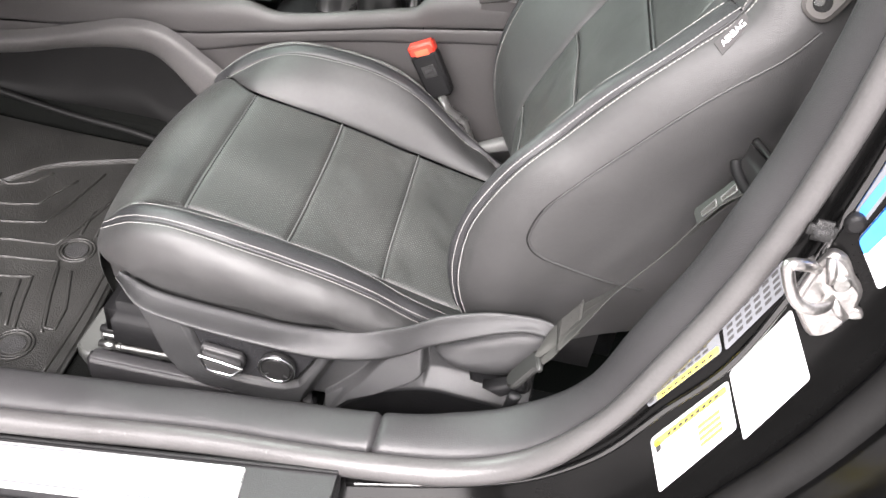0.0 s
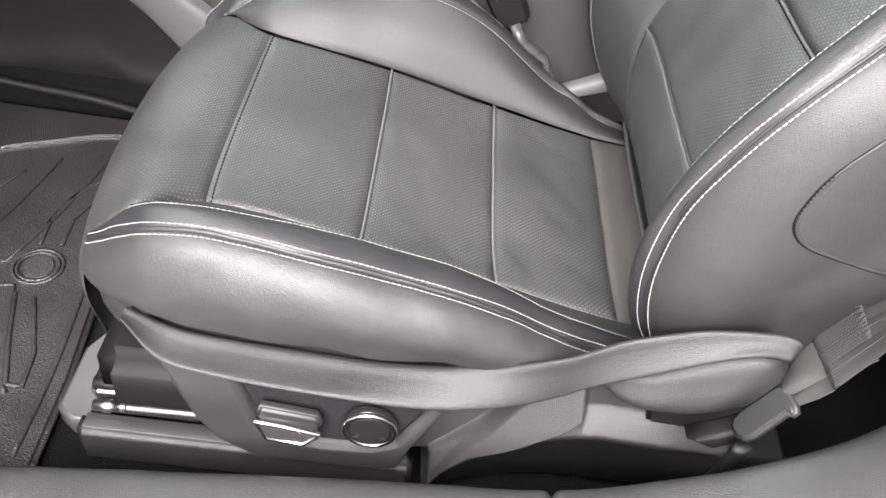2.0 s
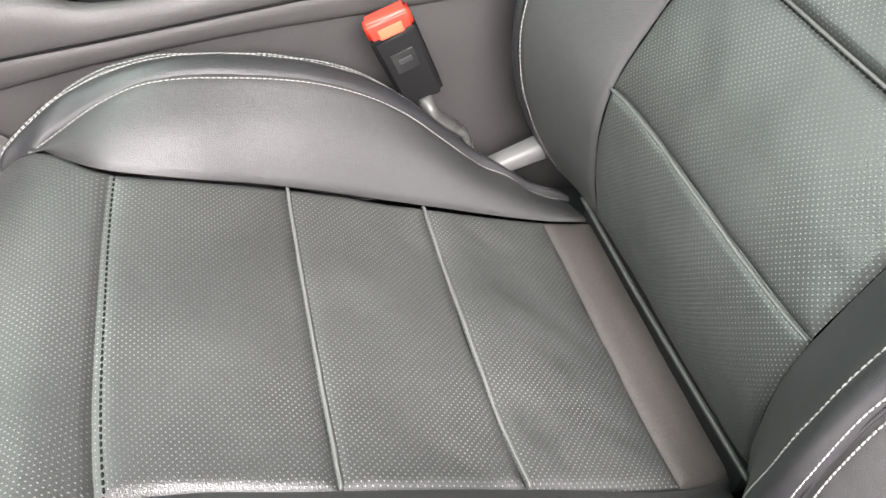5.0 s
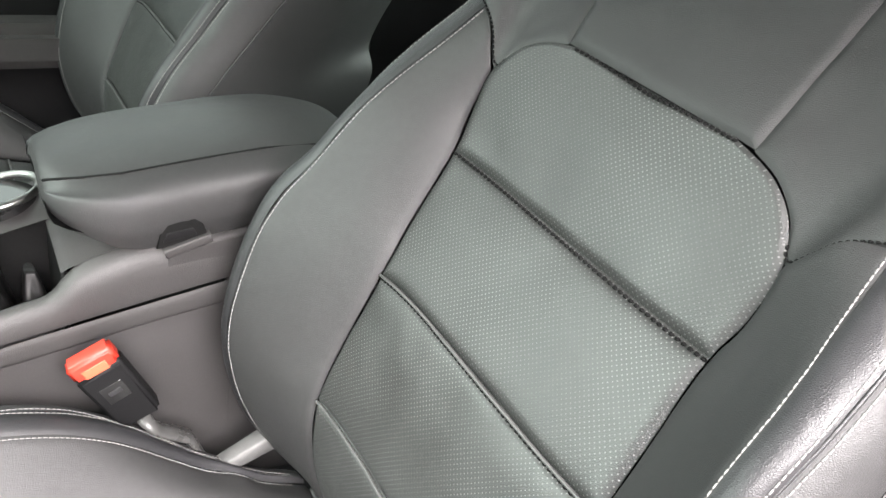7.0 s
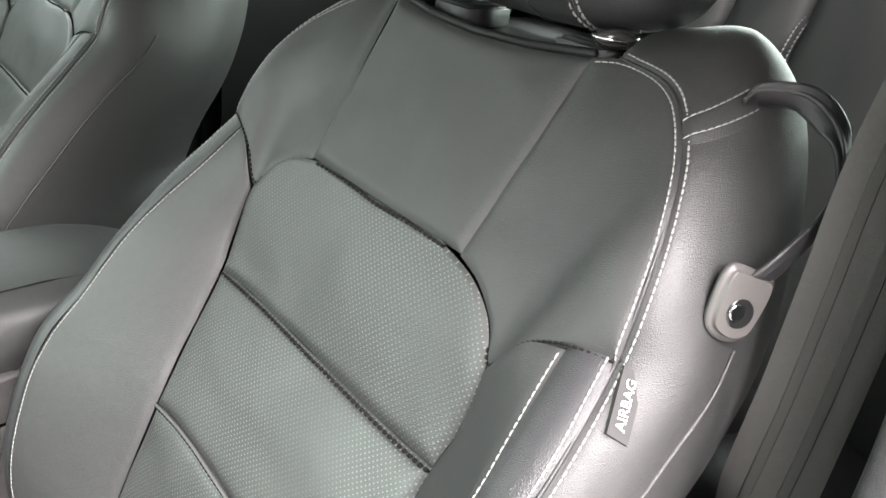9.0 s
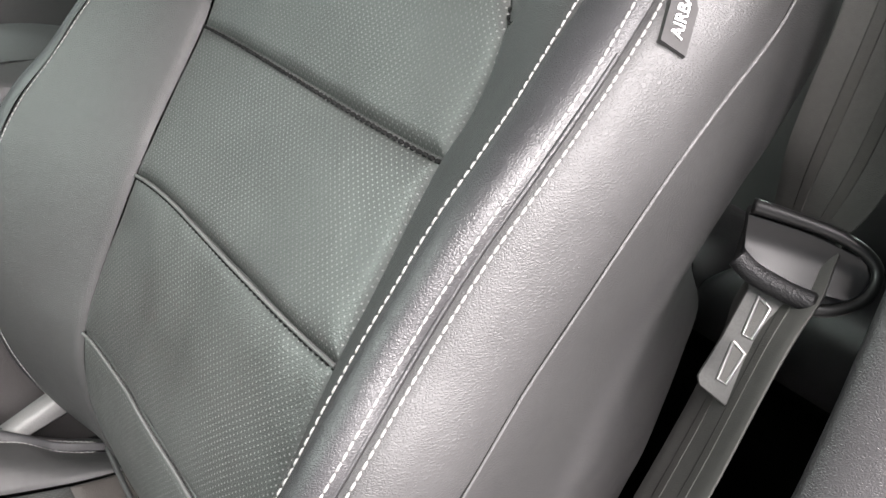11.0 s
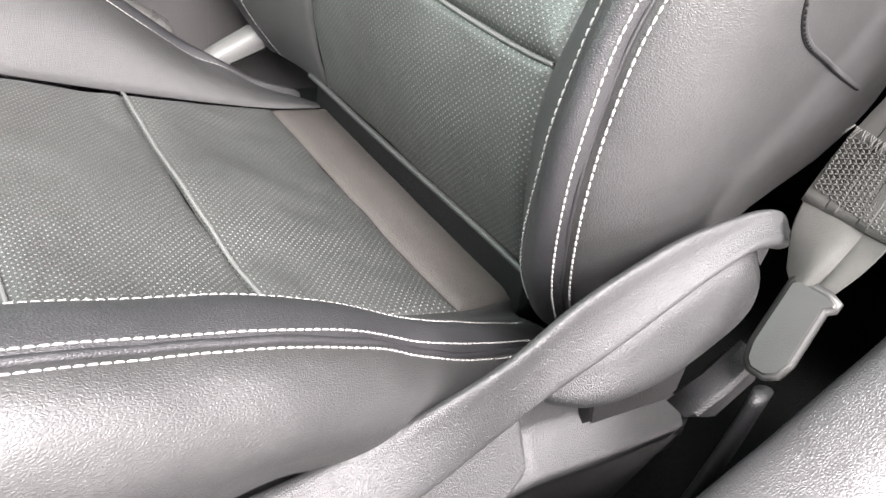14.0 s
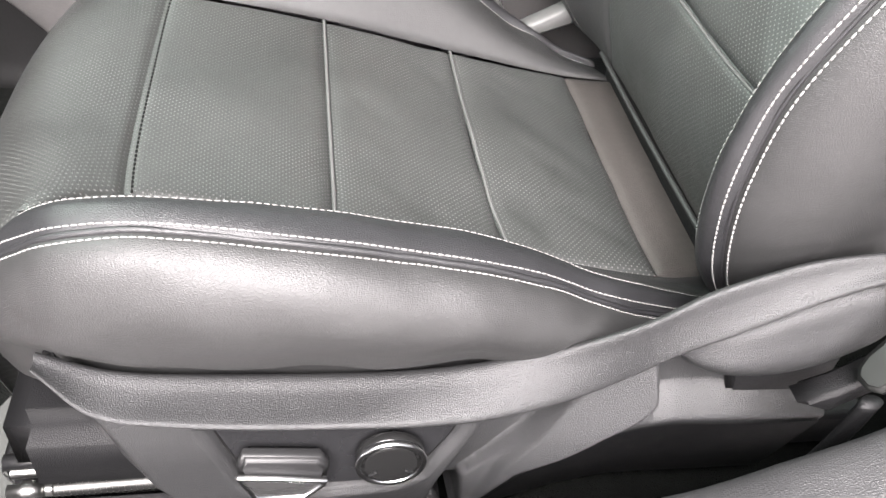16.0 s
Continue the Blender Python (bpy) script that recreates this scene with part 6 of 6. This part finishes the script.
part("cup_ring", bm, STEEL, con, "bright cup holder ring")
bm = bmesh.new()
slab(bm, [(-0.125 + 0.037 * math.cos(a), 0.475 + 0.031 * math.sin(a)) for a in np.linspace(0, 2 * math.pi, 30, endpoint=False)], 2, 0.745, 0.7665, 0.001)
part("cup_well", bm, GLOSS, con)
# slot walls round the brake lever boot, the slot's inner shade put into black
bm = bmesh.new()
box(bm, (-0.36, 0.342, 0.60), (-0.085, 0.43, 0.66), 0.004)
part("slot_floor", bm, PLASTIC_DARK, con)
tops = [[(x, 0.4265, z) for x in (-0.37, -0.2, -0.07)] for z in (0.60, 0.64, 0.68)] + [[(x, 0.4265, con_top(x) + 0.004) for x in (-0.37, -0.2, -0.07)]]
grid_part("slot_wall", loft(tops, 12, 8, out=(0, -1, 0), groove=0), RUBBER_AND_SHADE, con)
bm = bmesh.new()
box(bm, (-0.087, 0.333, 0.60), (-0.081, 0.43, 0.750), 0.002)
part("slot_wall", bm, RUBBER_AND_SHADE, con)


def boot(cx, cy, z0, rx, ry, h, seed, lean):
    """A gathered leather gaiter with folds."""
    rng = random.Random(seed)
    ph = [rng.uniform(0, 6.28) for _ in range(4)]
    bm = bmesh.new()
    rows = []
    for i in range(22):
        f = i / 21
        k = (1 - f) ** 0.8 * 0.75 + 0.25
        row = []
        for j in range(44):
            a = 2 * math.pi * j / 44
            fold = 1 + 0.16 * math.sin(3 * a + ph[0] + 2.5 * f) * (1 - 0.6 * f) + 0.05 * math.sin(7 * a + ph[1] - 4 * f) * (1 - f) + 0.035 * math.sin(9 * f + 2 * a + ph[2])
            sq = 1 / max(abs(math.cos(a)), abs(math.sin(a))) ** 0.5
            row.append(bm.verts.new((cx + lean * f + rx * k * fold * sq * math.cos(a), cy + ry * k * fold * sq * math.sin(a), z0 + h * f ** 1.15)))
        rows.append(row)
    for a, b in zip(rows, rows[1:]):
        for j in range(44):
            bm.faces.new((a[j], a[(j + 1) % 44], b[(j + 1) % 44], b[j]))
    bm.faces.new(rows[-1])
    return bm


BOOT = material("soft_black_leather", (0.008, 0.008, 0.008), 0.34, bumps=(("noise", 45, 0.0012), ("grain", 850, 0.00006)), tone=0.2)
sh = thing("gear_lever", (-0.25, 0.43, 0.66), "black leather gear lever gaiter in the console", "gear lever")
part("gaiter", boot(-0.245, 0.425, 0.665, 0.055, 0.048, 0.16, 3, -0.02), BOOT, sh)
bm = bmesh.new()
bmesh.ops.create_uvsphere(bm, u_segments=24, v_segments=14, radius=0.028)
bmesh.ops.translate(bm, verts=bm.verts, vec=(-0.268, 0.425, 0.848))
part("gear_knob", bm, GLOSS, sh)
hb = thing("brake_lever", (-0.13, 0.37, 0.65), "black leather parking brake gaiter bunched in its slot", "brake lever")
part("gaiter", boot(-0.160, 0.382, 0.655, 0.046, 0.040, 0.19, 5, -0.03), BOOT, hb)
part("gaiter", boot(-0.105, 0.380, 0.655, 0.019, 0.034, 0.074, 8, -0.006), BOOT, hb)
bm = bmesh.new()
tube(bm, spline([(-0.18, 0.374, 0.735), (-0.24, 0.372, 0.745), (-0.33, 0.37, 0.728), (-0.42, 0.368, 0.715)], 20), 0.014, 12)
part("brake_handle", bm, BOOT, hb)

# padded armrest
arm = thing("armrest", (0.05, 0.41, 0.77), "black leather padded armrest lid on the console", "armrest")
sec = []
for x, zl, zh, k in ((-0.096, 0.815, 0.828, 0.45), (-0.092, 0.806, 0.836, 0.62), (-0.080, 0.798, 0.842, 0.78), (-0.06, 0.790, 0.846, 0.90), (-0.025, 0.777, 0.851, 1), (0.05, 0.782, 0.860, 1), (0.12, 0.794, 0.867, 1), (0.18, 0.802, 0.866, 0.98), (0.23, 0.812, 0.855, 0.93), (0.245, 0.822, 0.845, 0.88)):
    half, cy = 0.108 * k, 0.418
    sec.append([(x, cy - half + 0.004, zl), (x, cy - half, zl + 0.3 * (zh - zl)), (x, cy - half + 0.004, zl + 0.7 * (zh - zl)), (x, cy - half + 0.016 * k, zh - 0.012), (x, cy - half + 0.045 * k, zh - 0.002), (x, cy, zh + 0.003), (x, cy + half - 0.045 * k, zh - 0.004), (x, cy + half - 0.016 * k, zh - 0.016), (x, cy + half, zl + 0.5 * (zh - zl)), (x, cy + half - 0.004, zl)])
cols = [[s[i] for s in sec] for i in range(10)]
g = loft(cols, 60, 60, out=(0, 0, 1), groove=0, wave=0.0008, seed=44)
pad = grid_part("armrest_pad", g, LEATHER, arm)
bm = bmesh.new()
tube(bm, [(x, 0.418 - 0.108 * k + 0.034 * k, z + 0.0005) for x, z, k in [(s[4][0], s[4][2] - 0.0035, (0.418 - s[1][1]) / 0.108) for s in sec[1:-1]]], 0.0016, 6)
part("armrest_piping", bm, BLACK_THREAD, pad)
bm = bmesh.new()
rows = [[bm.verts.new((s[0][0] * 0.985, y, s[0][2] + 0.003)) for y in (0.325, 0.510)] for s in sec]
for a, b in zip(rows, rows[1:]):
    bm.faces.new((a[0], a[1], b[1], b[0]))
bmesh.ops.solidify(bm, geom=list(bm.faces), thickness=0.01)
part("lid_base", bm, PLASTIC_DARK, arm)
# Slab stands proud; the notch's shade is put into its black.
bm = bmesh.new()
slab(bm, [(0.000, 0.776), (0.003, 0.792), (0.010, 0.803), (0.023, 0.806), (0.038, 0.806), (0.046, 0.800), (0.051, 0.787), (0.030, 0.780)], 1, 0.3085, 0.33, 0.001)
part("latch_notch_shade", bm, RUBBER_AND_SHADE, arm, "black slab for the shaded latch notch")
bm = bmesh.new()
slab(bm, [(0.006, 0.783), (0.010, 0.794), (0.036, 0.797), (0.040, 0.789)], 1, 0.3072, 0.310, 0.0006)
part("latch_lever", bm, PLASTIC_DARK, arm)
bm = bmesh.new()
slab(bm, [(0.005, 0.776), (0.053, 0.790), (0.055, 0.780), (0.009, 0.766)], 1, 0.303, 0.32, 0.0015)
part("latch_plate", bm, CONSOLE, con)
bm = bmesh.new()
slab(bm, smooth_outline([(0.005, 0.72), (0.005, 0.750), (0.008, 0.768), (0.02, 0.773), (0.05, 0.78), (0.15, 0.795), (0.25, 0.81), (0.25, 0.74), (0.08, 0.73)], 4), 1, 0.309, 0.53, 0.006)
part("bin_body", bm, CONSOLE, con)

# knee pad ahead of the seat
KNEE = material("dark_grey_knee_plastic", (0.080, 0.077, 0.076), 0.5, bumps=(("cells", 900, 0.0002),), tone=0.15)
knee = thing("console_knee_pad", (-0.7, 0.31, 0.42), "grey padded console side panel with a curved front recess", "console")
up = [(-1.10, 0.500), (-0.82, 0.554), (-0.70, 0.592), (-0.62, 0.616), (-0.56, 0.618), (-0.52, 0.602), (-0.48, 0.574), (-0.44, 0.545), (-0.40, 0.50), (-0.38, 0.46)]
lo_ = [(-1.12, 0.455), (-0.86, 0.500), (-0.74, 0.535), (-0.64, 0.556), (-0.58, 0.556), (-0.545, 0.535), (-0.51, 0.50), (-0.48, 0.465), (-0.455, 0.43), (-0.44, 0.40)]
cur = [[(x, 0.302, z) for x, z in up], [(x, 0.286, z - 0.012) for x, z in up], [(a[0] * 0.5 + b[0] * 0.5, 0.284, a[1] * 0.5 + b[1] * 0.5) for a, b in zip(up, lo_)], [(x, 0.292, z + 0.008) for x, z in lo_], [(x, 0.303, z - 0.004) for x, z in lo_]]
grid_part("knee_rim", loft(cur, 60, 26, out=(0, -1, 0.3), groove=0), KNEE, knee)
# The hollow's shade is put into its colour, black below the grey rim.
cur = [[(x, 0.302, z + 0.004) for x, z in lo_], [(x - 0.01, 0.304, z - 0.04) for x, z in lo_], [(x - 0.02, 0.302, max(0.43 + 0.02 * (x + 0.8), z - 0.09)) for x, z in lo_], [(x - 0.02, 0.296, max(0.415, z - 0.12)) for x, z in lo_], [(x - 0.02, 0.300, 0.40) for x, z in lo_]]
grid_part("knee_recess_shade", loft(cur, 60, 26, out=(0, -1, 0.3), groove=0), RUBBER_AND_SHADE, knee)
bm = bmesh.new()
box(bm, (-1.2, 0.285, 0.34), (-0.30, 0.33, 0.412), 0.012)
part("tunnel_carpet", bm, CARPET, knee)


# ---- rear bench ----
bench = thing("rear_bench", (0.95, 0.4, 0.345), "black leather rear bench with pale stitched seams", "rear seat")


def bench_panel(name, y0, y1, low, mat=LEATHER, parent=None):
    xs_ = [(0.74, 0.60), (0.78, 0.655), (0.95, 0.635), (1.07, 0.62)] if low else [(1.02, 0.60), (1.08, 0.75), (1.16, 0.95), (1.24, 1.16), (1.30, 1.29), (1.38, 1.30)]
    cur = [[(x, y0 + (y1 - y0) * v, z) for x, z in xs_] for v in (0, 0.3, 0.7, 1)]
    return grid_part(name, loft(cur, 40, 24, out=(-0.6, 0, 1), groove=0.012, width=0.012, wave=0.003, seed=int(y0 * 50), pad=0.012), mat, parent)


for y0, y1 in ((-0.30, 0.0), (0.0, 0.26), (0.26, 0.40), (0.40, 0.57), (0.57, 0.83), (0.83, 1.13)):
    bench_panel("bench_back", y0, y1, False, parent=bench)
    bench_panel("bench_cushion", y0, y1, True, parent=bench)
for o in (0.254, 0.266):
    pts = spline([(1.08, o, 0.75), (1.16, o, 0.95), (1.23, o, 1.12), (1.28, o, 1.158)], 40)
    stitches("bench_stitching", (pts + np.array((-0.006, 0, 0.004)), np.tile((-0.9, 0, 0.4), (40, 1))), bench, r=0.0014, pitch=0.008, length=0.006)
bm = bmesh.new()
box(bm, (0.74, -0.32, 0.345), (1.35, 1.15, 0.58), 0.03)
part("bench_base", bm, CARPET, bench)


# ---- shell of the car ----
def shell(name, lo, hi, mat, label, category, bevel=0.01):
    bm = bmesh.new()
    box(bm, lo, hi, bevel)
    return structure(name, bm, mat, label, category)


# Out of view; the door-side edge is widened to shade the inboard side.
roof = [[(x, y, 1.56 - 0.10 * ((x - 0.2) / 1.0) ** 2 - 0.09 * ((y - 0.4) / 0.78) ** 2) for x in (-0.72, -0.4, 0.0, 0.4, 0.8, 1.2)] for y in (-0.45, -0.2, 0.0, 0.2, 0.4, 0.7, 1.0, 1.18)]
bm = bmesh.new()
rows = [[bm.verts.new(p) for p in r] for r in roof]
for a, b in zip(rows, rows[1:]):
    for i in range(len(a) - 1):
        bm.faces.new((a[i], a[i + 1], b[i + 1], b[i]))
bmesh.ops.solidify(bm, geom=list(bm.faces), thickness=-0.03)
structure("roof", bm, HEADLINER, "unseen grey cloth roof lining over the cabin, widened for shade", "roof", True)
shell("door_passenger", (-1.0, 1.18, 0.33), (0.62, 1.26, 1.06), PLASTIC_DARK, "closed passenger door with dark grey trim", "door", 0.02)
shell("door_armrest", (-0.6, 1.10, 0.66), (0.35, 1.185, 0.74), CONSOLE, "grey armrest on the passenger door", "door trim", 0.02)
shell("quarter_panel", (0.62, 1.16, 0.33), (1.7, 1.26, 1.26), PLASTIC_DARK, "dark grey rear quarter trim", "trim", 0.03)
shell("quarter_panel_rear", (0.55, -0.44, 0.33), (1.7, -0.34, 1.20), PLASTIC_DARK, "dark grey rear quarter trim behind the door", "trim", 0.03)
shell("pillar_rear", (0.50, -0.42, 1.0), (0.95, -0.35, 1.48), PLASTIC_DARK, "dark grey pillar above the quarter trim", "pillar", 0.02)
shell("pillar_passenger", (0.45, 1.16, 0.95), (0.70, 1.24, 1.50), PLASTIC, "dark grey passenger side pillar", "pillar", 0.02)
shell("parcel_shelf", (1.34, -0.40, 1.20), (1.75, 1.22, 1.28), CARPET, "black parcel shelf behind the bench", "shelf", 0.02)
shell("bulkhead", (-1.5, -0.50, 0.30), (-1.22, 1.26, 0.95), CARPET, "black carpeted bulkhead in the footwell", "bulkhead", 0.02)
# Out of view; reaches back to keep sun off the footwell.
shell("dashboard", (-1.35, -0.36, 0.90), (-0.66, 1.20, 1.05), PLASTIC_DARK, "unseen black dashboard slab that shades the footwell", "dashboard", 0.05)
shell("trunk_wall", (1.70, -0.44, 0.30), (1.76, 1.26, 1.12), CARPET, "black carpeted wall behind the bench", "bulkhead", 0.01)
